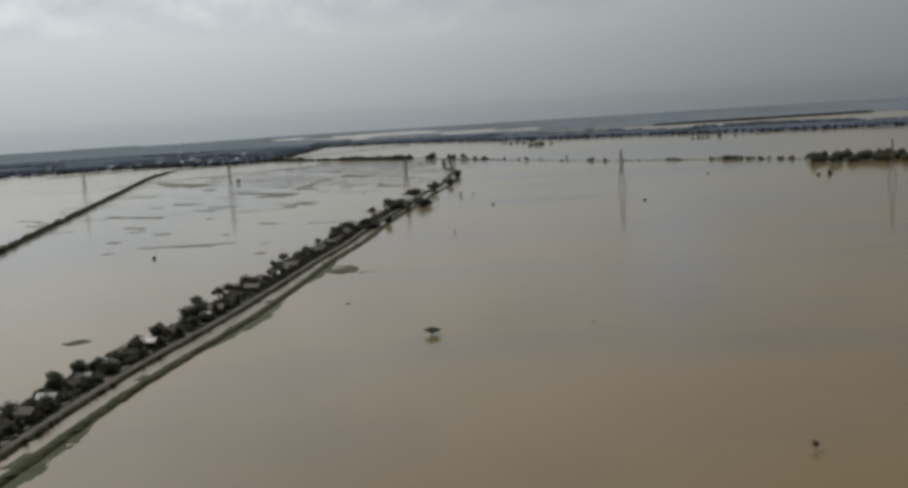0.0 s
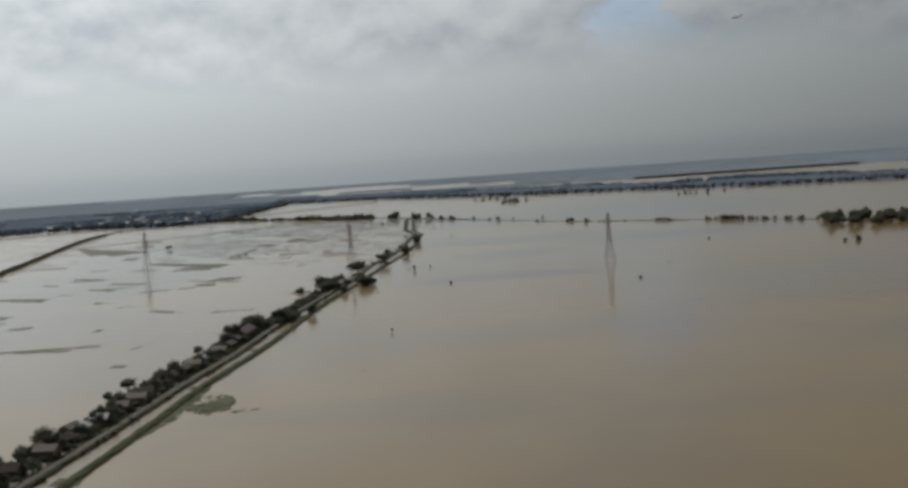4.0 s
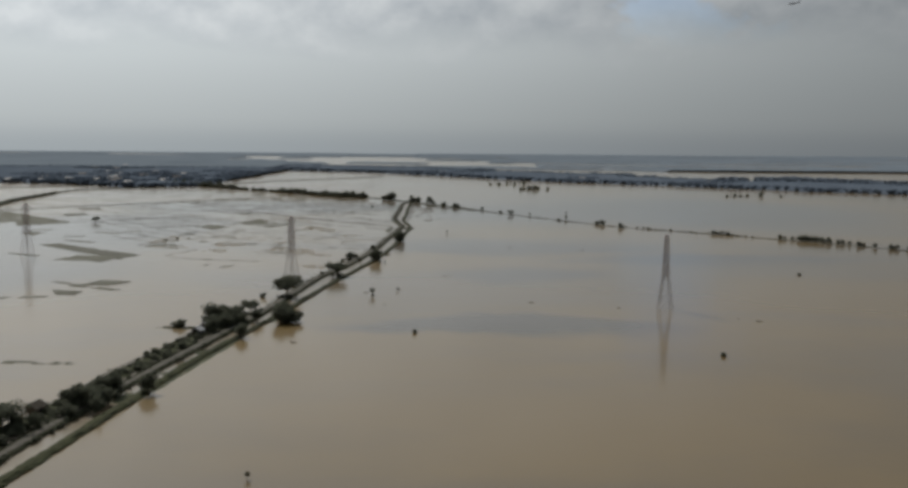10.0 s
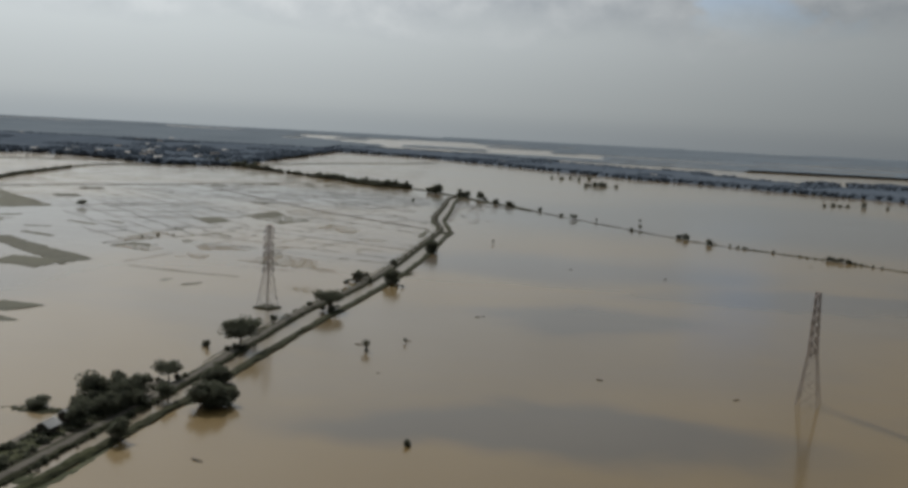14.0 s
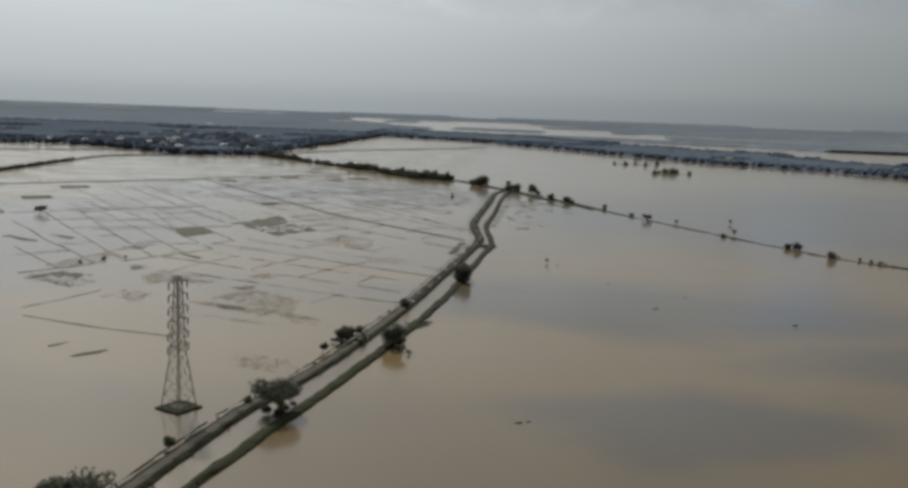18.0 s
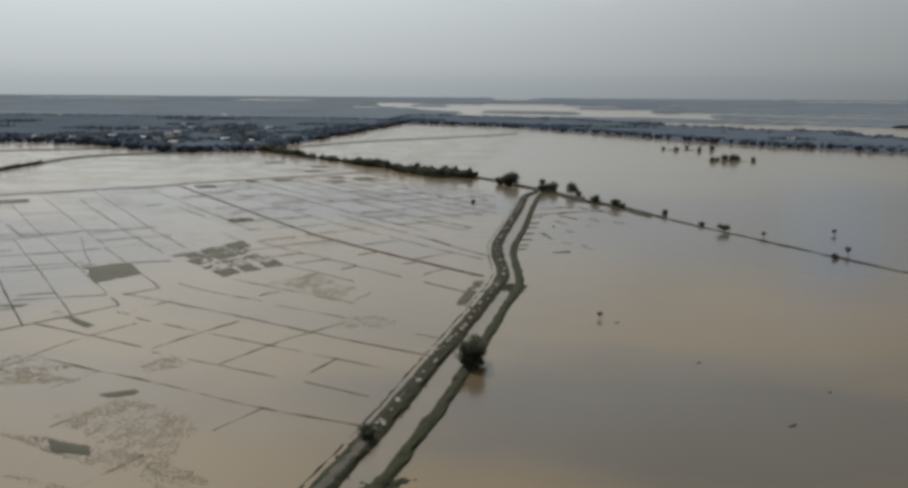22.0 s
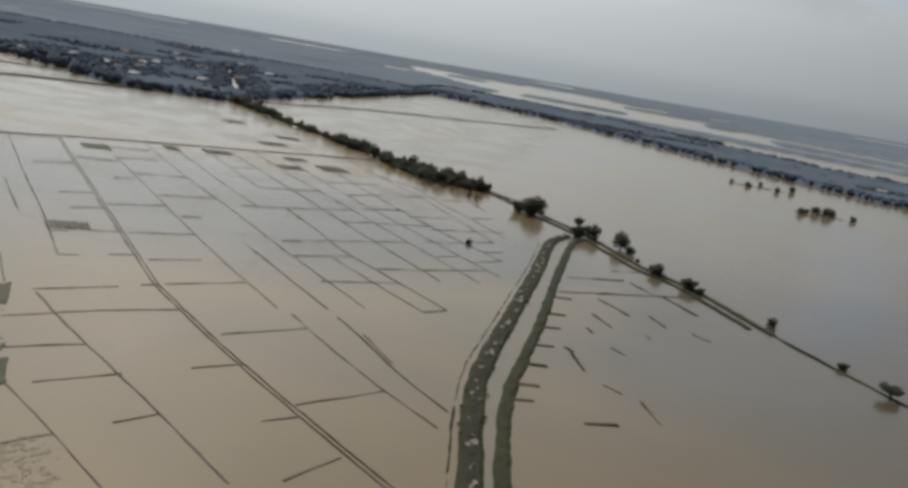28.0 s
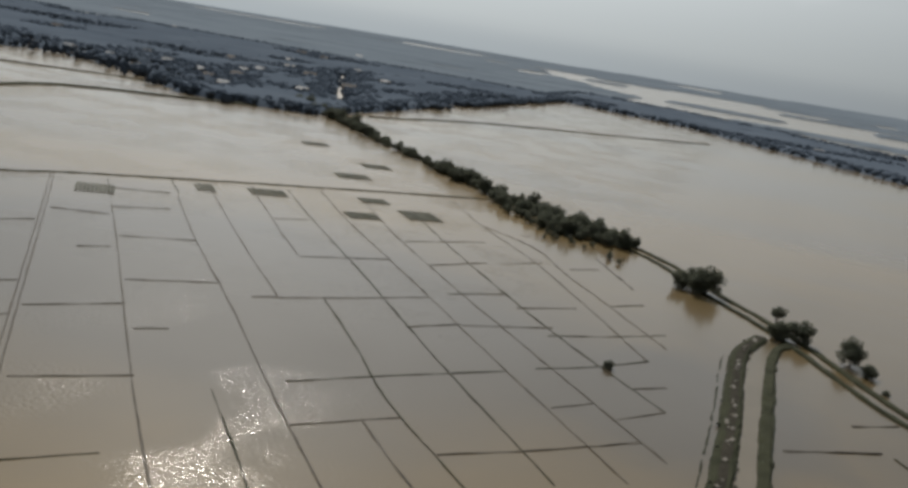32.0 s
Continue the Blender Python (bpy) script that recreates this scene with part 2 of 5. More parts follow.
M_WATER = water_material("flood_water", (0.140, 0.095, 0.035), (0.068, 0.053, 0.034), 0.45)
M_CANAL = material("canal_water", (0.095, 0.074, 0.043), (0.125, 0.10, 0.064), 0.08, 0.6, 0.28, 0.04, 0.05, spec=0.3)
M_PUDDLE = material("puddle_water", (0.09, 0.075, 0.05), (0.13, 0.11, 0.08), 0.3, 2, 0.35, 0, spec=0.35)
M_GRASS = material("bund_grass", (0.012, 0.0145, 0.008), (0.036, 0.038, 0.022), 0.15, 1.5, 0.95, 0.6, 0.15, spec=0.1)
M_MUD = material("wet_mud", (0.020, 0.016, 0.011), (0.055, 0.045, 0.032), 0.3, 2.0, 0.7, 0.4, 0.05, spec=0.2)
M_STUBBLE = material("stubble", (0.15, 0.132, 0.10), (0.205, 0.18, 0.14), 0.3, 2.0, 0.9, 0.2, 0.03, spec=0.1)
M_TRACK = material("rutted_mud", (0.012, 0.011, 0.008), (0.036, 0.032, 0.024), 0.3, 2.0, 0.95, 0.5, 0.08, spec=0.1)
M_DIRT = material("dirt_road", (0.042, 0.039, 0.032), (0.085, 0.078, 0.066), 0.25, 2.5, 0.9, 0.3, 0.05)
M_BARK = material("bark", (0.05, 0.04, 0.03), (0.12, 0.10, 0.08), 0.8, 9, 0.9)
M_LEAF = material("leaves", (0.056, 0.064, 0.046), (0.13, 0.138, 0.096), 0.12, 2.0, 0.8, 0, island=0.35)
M_LEAF_DRY = material("dry_leaves", (0.03, 0.03, 0.015), (0.10, 0.085, 0.04), 0.12, 2.0, 0.7, 0, island=0.35)
# blue-grey of aerial haze is mixed into this foliage colour
M_WOODS = material("hazed_foliage", (0.064, 0.081, 0.106), (0.108, 0.130, 0.162), 0.012, 0.11, 1.0, 0, island=0.06, spec=0.0)
# copy for woods farther off, paled again by haze put into the colour
M_WOODS_FAR = material("pale_hazed_foliage", (0.120, 0.145, 0.174), (0.166, 0.195, 0.227), 0.005, 0.06, 1.0, 0, island=0.06, spec=0.0)
M_OLIVE = material("bank_weed", (0.027, 0.033, 0.019), (0.082, 0.088, 0.056), 0.10, 1.6, 0.95, 0.5, 0.1, spec=0.1)
M_ROOF_FAR = material("far_tin_roof", (0.16, 0.17, 0.18), (0.28, 0.29, 0.30), 0.1, 2, 0.6, 0)
for leaf in (M_LEAF, M_LEAF_DRY):          # thin leaves let some light through
    nt = leaf.node_tree
    pr, tr, mixed = nt.nodes["Principled BSDF"], nt.nodes.new("ShaderNodeBsdfTranslucent"), nt.nodes.new("ShaderNodeMixShader")
    tr.inputs[0].default_value = (0.12, 0.13, 0.10, 1)
    mixed.inputs[0].default_value = 0.45
    nt.links.new(pr.outputs[0], mixed.inputs[1]), nt.links.new(tr.outputs[0], mixed.inputs[2])
    nt.links.new(mixed.outputs[0], nt.nodes["Material Output"].inputs[0])
M_VERGE = material("verge_grass", (0.017, 0.022, 0.011), (0.052, 0.056, 0.030), 0.12, 1.6, 0.95, 0.6, 0.12, spec=0.1)
M_REED = material("floating_weed", (0.021, 0.024, 0.015), (0.054, 0.056, 0.036), 0.2, 2.5, 0.85, 0.5, 0.1)
M_STEEL = material("galvanised_steel", (0.18, 0.145, 0.132), (0.30, 0.25, 0.23), 0.4, 5, 0.65, 0.1, 0.01, metal=0.2)
M_CERAMIC = material("insulator", (0.04, 0.03, 0.025), (0.08, 0.06, 0.05), 1, 8, 0.3, 0)
M_CONC = material("concrete", (0.25, 0.24, 0.22), (0.40, 0.38, 0.35), 0.5, 5, 0.85)
M_TIN = material("tin_roof", (0.15, 0.155, 0.16), (0.34, 0.345, 0.35), 0.25, 3, 0.5, 0.2, 0.03, metal=0.25)
M_RUST = material("rusty_roof", (0.032, 0.025, 0.022), (0.074, 0.058, 0.05), 0.3, 3, 0.7, 0.2, 0.03)
M_RED = material("red_roof", (0.027, 0.014, 0.015), (0.046, 0.025, 0.026), 0.3, 3, 0.6, 0.2, 0.03)
M_THATCH = material("thatch", (0.032, 0.027, 0.021), (0.068, 0.057, 0.044), 0.4, 6, 0.95, 0.6, 0.08)
M_WALL = material("plank_wall", (0.10, 0.075, 0.05), (0.22, 0.17, 0.12), 0.4, 5, 0.85)
M_WHITE = material("whitewash", (0.55, 0.54, 0.50), (0.75, 0.74, 0.71), 0.3, 4, 0.8)
M_DARK = material("dark_opening", (0.02, 0.02, 0.02), (0.04, 0.04, 0.04), 1, 5, 0.6, 0)
M_PLANE = material("aircraft_paint", (0.10, 0.11, 0.12), (0.16, 0.17, 0.18), 0.3, 2, 0.5, 0)


# ---- building helpers ----
def mesh_ob(name, verts, faces, mat, parent=None, label="", smooth=False):
    me = bpy.data.meshes.new(name)
    me.from_pydata([tuple(v) for v in verts], [], [tuple(f) for f in faces])
    me.materials.append(mat)
    if smooth:
        me.polygons.foreach_set("use_smooth", [True] * len(me.polygons))
    ob = new(name, me)
    if parent:
        ob.parent = parent
    if label:
        tagged(ob, label)
    return ob


def part(name, bm, mat, parent, label=""):
    me = bpy.data.meshes.new(name)
    bm.to_mesh(me)
    bm.free()
    me.materials.append(mat)
    ob = new(name, me)
    ob.parent = parent
    if label:
        tagged(ob, label)
    return ob


def thing(name, place, label, category, group="", kind=""):
    ob = new(name)
    ob.empty_display_size = 0.5
    ob.matrix_basis = place if isinstance(place, Matrix) else Matrix.Translation(place)
    return tagged(ob, label, category, group, kind)


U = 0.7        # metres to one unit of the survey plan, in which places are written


def spline(pts, step):
    """Points every step metres on a smooth line through the given places of the plan."""
    p = np.array([pts[0], *pts, pts[-1]], float) * U
    p[0], p[-1] = 2 * p[1] - p[2], 2 * p[-2] - p[-3]
    out = []
    for i in range(1, len(p) - 2):
        a, b, c, d = p[i - 1:i + 3]
        n = max(2, int(np.hypot(*(c - b)) / 2))
        for t in np.linspace(0, 1, n, endpoint=False):
            out.append(0.5 * (2 * b + (c - a) * t + (2 * a - 5 * b + 4 * c - d) * t * t + (3 * b - a - 3 * c + d) * t ** 3))
    out.append(p[-2])
    out = np.array(out)
    s = np.concatenate([[0], np.cumsum(np.hypot(*np.diff(out, axis=0).T))])
    at = np.linspace(0, s[-1], max(2, int(s[-1] / step) + 1))
    return np.stack([np.interp(at, s, out[:, 0]), np.interp(at, s, out[:, 1])], 1)


def normals(line):
    d = np.gradient(line, axis=0)
    d /= np.hypot(*d.T)[:, None]
    return np.stack([d[:, 1], -d[:, 0]], 1)         # to the right of the way


def ribbon(name, line, profile, mat, parent=None, label="", rag=0.0, rough_z=0.0, seed=0, freq=0.12):
    """A strip along the line with a cross-section of (offset to the right, height); the edges wander by rag metres."""
    nn, k = normals(line), len(profile)
    verts, faces = [], []
    for i, (p, n) in enumerate(zip(line, nn)):
        for j, (o, z) in enumerate(profile):
            w = noise.noise((p[0] * freq, p[1] * freq, seed + j * 7.3)) + 0.5 * noise.noise((p[0] * freq * 4, p[1] * freq * 4, seed + j * 3.1))
            q = p + n * (o + rag * w)
            zz = z + (rough_z * noise.noise((p[0] * freq * 2.3, p[1] * freq * 2.3, seed + 50 + j * 5.7)) if z > -0.2 else 0)
            verts.append((q[0], q[1], zz))
        if i:
            for j in range(k - 1):
                a = (i - 1) * k + j
                faces.append((a, a + 1, a + k + 1, a + k))
    return mesh_ob(name, verts, faces, mat, parent, label)


def box(bm, x0, y0, z0, x1, y1, z1):
    vs = [bm.verts.new((x, y, z)) for z in (z0, z1) for x, y in ((x0, y0), (x1, y0), (x1, y1), (x0, y1))]
    for f in ((3, 2, 1, 0), (4, 5, 6, 7), (0, 1, 5, 4), (1, 2, 6, 5), (2, 3, 7, 6), (3, 0, 4, 7)):
        bm.faces.new([vs[i] for i in f])


def bar(bm, a, b, r):
    """A four-sided steel bar from a to b."""
    a, b = Vector(a), Vector(b)
    d = (b - a).normalized()
    u = d.orthogonal().normalized()
    v = d.cross(u)
    rings = [[bm.verts.new(p + u * r * c + v * r * s) for c, s in ((1, 1), (-1, 1), (-1, -1), (1, -1))] for p in (a, b)]
    for i in range(4):
        bm.faces.new((rings[0][i], rings[0][(i + 1) % 4], rings[1][(i + 1) % 4], rings[1][i]))


def tube(bm, pts, radii, sides=6):
    rings = []
    for i, (p, r) in enumerate(zip(pts, radii)):
        d = (Vector(pts[min(i + 1, len(pts) - 1)]) - Vector(pts[max(i - 1, 0)])).normalized()
        u = d.orthogonal().normalized()
        v = d.cross(u)
        rings.append([bm.verts.new(Vector(p) + (u * math.cos(2 * math.pi * k / sides) + v * math.sin(2 * math.pi * k / sides)) * r) for k in range(sides)])
    for a, b in zip(rings, rings[1:]):
        for k in range(sides):
            bm.faces.new((a[k], a[(k + 1) % sides], b[(k + 1) % sides], b[k]))
    bm.faces.new(rings[-1])


# ---- trees ----
def tree_meshes(seed, height, spread, kind, leaves=64):
    """Trunk with limbs, and a crown of many leaf sprays gathered round the limb ends. Unit scale in metres."""
    rnd = random.Random(seed)
    bm = bmesh.new()
    fork = height * {"umbrella": 0.30, "round": 0.28, "tall": 0.38, "bare": 0.35}[kind]
    lean = Vector((rnd.uniform(-0.5, 0.5), rnd.uniform(-0.5, 0.5), 0))
    r0 = height * 0.035
    tube(bm, [Vector((0, 0, -0.6)), lean * 0.3 + Vector((0, 0, fork * 0.5)), lean + Vector((0, 0, fork))], [r0 * 1.4, r0, r0 * 0.8], 7)
    tips = []
    limbs = 7 if kind != "tall" else 5
    for i in range(limbs):
        a = 2 * math.pi * (i + rnd.uniform(-0.3, 0.3)) / limbs
        rad = spread * rnd.uniform(0.45, 0.85)
        top = height * {"umbrella": rnd.uniform(0.58, 0.84), "round": rnd.uniform(0.5, 0.8), "tall": rnd.uniform(0.6, 0.9), "bare": rnd.uniform(0.6, 0.95)}[kind]
        tip = Vector((math.cos(a) * rad, math.sin(a) * rad, top)) + lean
        mid = lean.lerp(tip, 0.5) + Vector((0, 0, fork * 0.5 + rnd.uniform(0, 0.1) * height))
        mid.z = fork + (top - fork) * 0.6
        tube(bm, [lean + Vector((0, 0, fork * 0.9)), mid, tip], [r0 * 0.55, r0 * 0.35, r0 * 0.12], 5)
        tips += [tip, mid.lerp(tip, 0.5)]
        for _ in range(2):
            t2 = mid + Vector((rnd.uniform(-1, 1), rnd.uniform(-1, 1), rnd.uniform(0.1, 0.8))) * spread * 0.42
            tube(bm, [mid, mid.lerp(t2, 0.6), t2], [r0 * 0.28, r0 * 0.2, r0 * 0.08], 4)
            tips.append(t2)
    if kind == "round":
        for i in range(6):
            a = 2 * math.pi * (i + rnd.uniform(-0.3, 0.3)) / 6
            tips.append(lean + Vector((math.cos(a) * spread * rnd.uniform(0.4, 0.7), math.sin(a) * spread * rnd.uniform(0.4, 0.7), height * rnd.uniform(0.24, 0.38))))
    tips.append(lean + Vector((0, 0, height * (0.93 if kind != "umbrella" else 0.85))))
    trunk = bpy.data.meshes.new("trunk")
    bm.to_mesh(trunk)
    bm.free()
    trunk.materials.append(M_BARK)
    verts, faces = [], []
    clumps = [(t, spread * rnd.uniform(0.26, 0.44)) for t in tips for _ in range(2 if kind != "bare" else 1)]
    for c, r in clumps:
        c = c + Vector((rnd.gauss(0, 0.3), rnd.gauss(0, 0.3), rnd.gauss(0, 0.12))) * r * 1.4
        flat = 0.6 if kind == "umbrella" else 0.8
        for _ in range(leaves if kind != "bare" else 36):
            d = Vector((rnd.gauss(0, 1), rnd.gauss(0, 1), rnd.gauss(0, 1))).normalized() * r * rnd.uniform(0.55, 1.0) ** 0.5
            p = c + Vector((d.x, d.y, d.z * flat))
            n = (d.normalized() + Vector((rnd.gauss(0, 0.5), rnd.gauss(0, 0.5), rnd.gauss(0.2, 0.5)))).normalized()
            u = n.orthogonal().normalized()
            u.rotate(Matrix.Rotation(rnd.uniform(0, 6.28), 3, n))
            v = n.cross(u)
            s = (rnd.uniform(0.035, 0.075) * spread + 0.08) * math.sqrt(64 / leaves)
            k = len(verts)
            verts += [p - u * s, p - v * s * 0.6 - u * s * 0.1, p + u * s + n * s * 0.2, p + v * s * 0.6]
            faces.append((k, k + 1, k + 2, k + 3))
    crown = bpy.data.meshes.new("crown")
    crown.from_pydata(verts, [], faces)
    crown.materials.append(M_LEAF if kind != "bare" else M_LEAF_DRY)
    return trunk, crown


TREES = {}
for i, (kind, h, s) in enumerate([("umbrella", 10, 7.0), ("umbrella", 9, 6.0), ("round", 9, 4.4), ("round", 8, 3.8), ("tall", 11, 3.4), ("round", 6, 3.2), ("bare", 7, 2.6)]):
    TREES.setdefault(kind, []).append(tree_meshes(100 + i, h, s, kind))
LITE = [tree_meshes(200 + i, 8, 4.2, "round", 5) for i in range(3)]       # few large sprays, for shrubs
DENSE = [tree_meshes(210 + i, 9, 4.4, "round", 18) for i in range(3)]      # for groves
TREE_WORDS = {"umbrella": "spreading flat-topped green tree", "round": "dense round-crowned dark green tree", "tall": "tall slender dark green tree", "bare": "sparse half-drowned tree"}
trnd = random.Random(5)


def plant(x, y, z, kind, size, where, group="", turn=None):
    """One tree: size scales the kind's usual height."""
    trunk, crown = trnd.choice(TREES[kind])
    size *= U
    m = pose(x * U, y * U, z, trnd.uniform(-3, 3), trnd.uniform(-3, 3), trnd.uniform(0, 360) if turn is None else turn) @ Matrix.Diagonal((size * trnd.uniform(0.9, 1.1), size * trnd.uniform(0.9, 1.1), size * trnd.uniform(0.9, 1.1), 1))
    ob = thing("tree", m, TREE_WORDS[kind] + " " + where, "tree", group)
    for nm, me in (("trunk", trunk), ("crown", crown)):
        new(nm, me).parent = ob
    return ob


# ---- ground and water ----
def sheet(name, x0, y0, x1, y1, z, n, mat):
    xs, ys = np.linspace(x0, x1, n), np.linspace(y0, y1, n)
    verts = [(x, y, z) for y in ys for x in xs]
    faces = [(j * n + i, j * n + i + 1, (j + 1) * n + i + 1, (j + 1) * n + i) for j in range(n - 1) for i in range(n - 1)]
    return mesh_ob(name, verts, faces, mat)


tagged(sheet("ground", -7000, -5000, 7000, 9000, -1.2, 9, M_MUD), "drowned muddy plain under the flood water", "ground", kind="structure")
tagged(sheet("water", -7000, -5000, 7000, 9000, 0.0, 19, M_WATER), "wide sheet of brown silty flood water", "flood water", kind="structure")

# ---- the canal with its two banks ----
BANK_E = [(-172, -260), (-152, 120), (-138, 300), (-129, 385), (-111, 492), (-100, 590), (-91, 685), (-77, 780), (-68, 870), (-60, 955), (-49, 1030), (-40, 1090), (-33, 1148), (-26, 1205), (-16, 1270),
          (-5, 1350), (1, 1405), (6, 1465), (9, 1530), (12, 1610), (14, 1670), (5, 1740), (0, 1790), (0, 1872), (-3, 2010), (-3, 2100), (3, 2126)]
BANK_W = [(-186, -260), (-166, 120), (-152, 300), (-143, 390), (-126, 496), (-113, 595), (-102, 690), (-91, 765), (-81, 870), (-71, 950), (-61, 1020), (-52, 1085), (-46, 1150), (-41, 1205), (-36, 1250), (-27, 1292),
          (-17, 1365), (-10, 1440), (-5, 1520), (1, 1620), (3, 1690), (-6, 1750), (-12, 1800), (-13, 1872), (-14, 2000), (-16, 2085), (-9, 2125)]
east, west = spline(BANK_E, 1.8), spline(BANK_W, 1.8)
tagged(ribbon("canal_bank", east, [(-2.1, -0.8), (-1.5, 0.4), (-0.7, 0.8), (0.7, 0.8), (1.5, 0.4), (2.1, -0.8)], M_GRASS, None, "", 0.65, 0.35, 3),
       "narrow grass-grown earth bank beside the canal", "canal bank", kind="structure")
tagged(ribbon("road_embankment", west, [(-3.3, -0.8), (-2.7, 0.4), (-1.7, 0.95), (1.4, 0.95), (2.2, 0.4), (2.8, -0.8)], M_GRASS, None, "", 0.5, 0.18, 11),
       "grass-sided earth embankment carrying a dirt road", "embankment", kind="structure")
tagged(ribbon("road", west[west[:, 1] < 1430 * U], [(-1.2, 0.9), (-0.9, 1.02), (-0.3, 1.06), (0.4, 1.06), (0.8, 1.02), (1.1, 0.9)], M_DIRT, None, "", 0.4, 0.2, 21, 0.16), "wet grey dirt road on the embankment", "dirt road", kind="structure")
tagged(ribbon("side_bund", (west - normals(west) * 4.5)[(west[:, 1] > 1120 * U) & (west[:, 1] < 2085 * U)], [(-0.45, -0.4), (-0.2, 0.06), (0.2, 0.06), (0.45, -0.4)], M_GRASS, None, "", 0.3, 0.4, 25), "thin grassy bund along the foot of the embankment", "bund", kind="structure")

CANAL = np.array([(west[np.argmin(np.hypot(*(west - p).T))] + p) / 2 for p in east])
tagged(ribbon("canal_water", CANAL, [(-3.4, 0.03), (-1.2, 0.03), (1.2, 0.03), (3.4, 0.03)], M_CANAL, None, "", 0.0, 0.0, 29), "still pale water in the canal between its banks", "canal water", kind="structure")
# cross road: two low banks with a ditch
CROSS = [(-560, 2720), (-453, 2610), (-330, 2482), (-204, 2358), (-84, 2268), (-32, 2194), (5, 2140), (44, 2066), (72, 2030), (109, 1956), (148, 1888), (204, 1795),
         (272, 1692), (330, 1640), (413, 1560), (461, 1510), (530, 1432), (620, 1380)]
cross = spline(CROSS, 2.8)
tagged(ribbon("cross_road", cross[cross[:, 0] < 110 * U], [(-1.9, -0.8), (-1.1, 0.5), (1.0, 0.5), (1.8, -0.8)], M_GRASS, None, "", 0.5, 0.3, 31), "low grassy road bank crossing the flooded plain", "road", kind="structure")
tagged(ribbon("drowned_road", cross[cross[:, 0] > 106 * U], [(-1.3, -0.8), (-0.7, 0.28), (0.7, 0.28), (1.3, -0.8)], M_GRASS, None, "", 0.4, 0.5, 33, 0.05), "broken line of the drowned road bank", "road", kind="structure")
cn = normals(cross)
near = (cross + cn * 6.0)[(cross[:, 1] > 1960 * U) & (cross[:, 1] < 2300 * U)]
tagged(ribbon("ditch_bank", near, [(-1.6, -0.8), (-0.8, 0.55), (0.8, 0.55), (1.6, -0.8)], M_GRASS, None, "", 0.45, 0.3, 37), "low grass bank along the ditch of the cross road", "bank", kind="structure")
FARB = [(-330, 420), (-395, 760), (-455, 1078), (-554, 1591), (-645, 2060), (-678, 2330), (-684, 2440), (-651, 2498), (-605, 2540), (-548, 2604), (-500, 2645)]
tagged(ribbon("far_embankment", spline(FARB, 4), [(-4.2, -0.8), (-2.5, 1.0), (2.5, 1.0), (4.2, -0.8)], M_GRASS, None, "", 1.0, 0.4, 41), "distant embankment overgrown with scrub", "embankment", kind="structure")
FAR_BANK = [(-470, 2712), (-454, 2735), (-383, 2915), (-243, 3110), (-131, 3280)]
tagged(ribbon("far_bank", spline(FAR_BANK, 4), [(-2, -0.8), (-1.0, 0.7), (1.0, 0.7), (2, -0.8)], M_GRASS, None, "", 0.6, 0.4, 43), "thin dark bank across the far flood water", "bank", kind="structure")
tagged(ribbon("far_bank", spline([(-1010, 2420), (-846, 2548), (-777, 2597), (-740, 2618), (-688, 2626), (-655, 2612)], 4), [(-2.5, -0.8), (-1.2, 0.8), (1.2, 0.8), (2.5, -0.8)], M_GRASS, None, "", 1.0, 0.5, 47), "low dark bank in front of the woods", "bank", kind="structure")


# ---- paddy bunds ----
BUNDS = 0


def bund(pts, width=0.34, height=0.13, broken=0.2, words="thin muddy paddy bund half under water"):
    """A field bund; where its height dips below the water the line breaks."""
    global BUNDS
    BUNDS += 1
    if pts[0][0] < -170 and pts[0][1] < 1930:
        width, height, broken = 0.42, 0.13, 0.18
    elif pts[0][1] < 1660:
        width, height, broken = 0.24, 0.03, 0.3
    w = width / 2
    ob = ribbon("paddy_bund", spline(pts, 1.5), [(-w - 0.12, -0.5), (-w, height * 0.7), (0, height), (w, height * 0.7), (w + 0.12, -0.5)], M_MUD if BUNDS % 3 else M_GRASS, None, "", 0.25 if width < 1 else 0.55, broken, BUNDS * 13.7, 0.06)
    return tagged(ob, words, "bund", "paddy bunds")


DOUBLE = [(-392, 2120), (-388, 2115), (-345, 2062), (-300, 2006), (-210, 1894), (-160, 1832), (-148, 1817), (-135, 1804), (-83, 1753), (-8, 1686)]
dl = spline(DOUBLE, 2)
dn = normals(dl)
for side in (-0.65, 0.65):
    tagged(ribbon("field_ditch_bank", dl + dn * side, [(-0.3, -0.5), (-0.14, 0.2), (0.14, 0.2), (0.3, -0.5)], M_MUD, None, "", 0.25, 0.2, 61 + side), "long muddy bank of a field ditch", "bank", "field ditch banks")
tagged(ribbon("field_bank", spline([(-640, 1850), (-520, 1980), (-411, 2090), (-381, 2132), (-295, 2232), (-197, 2340)], 2), [(-1.0, -0.5), (-0.5, 0.35), (0.5, 0.35), (1.0, -0.5)], M_GRASS, None, "", 0.3, 0.2, 71), "long grassy field bank between the paddies", "bank")
FIELDS = []
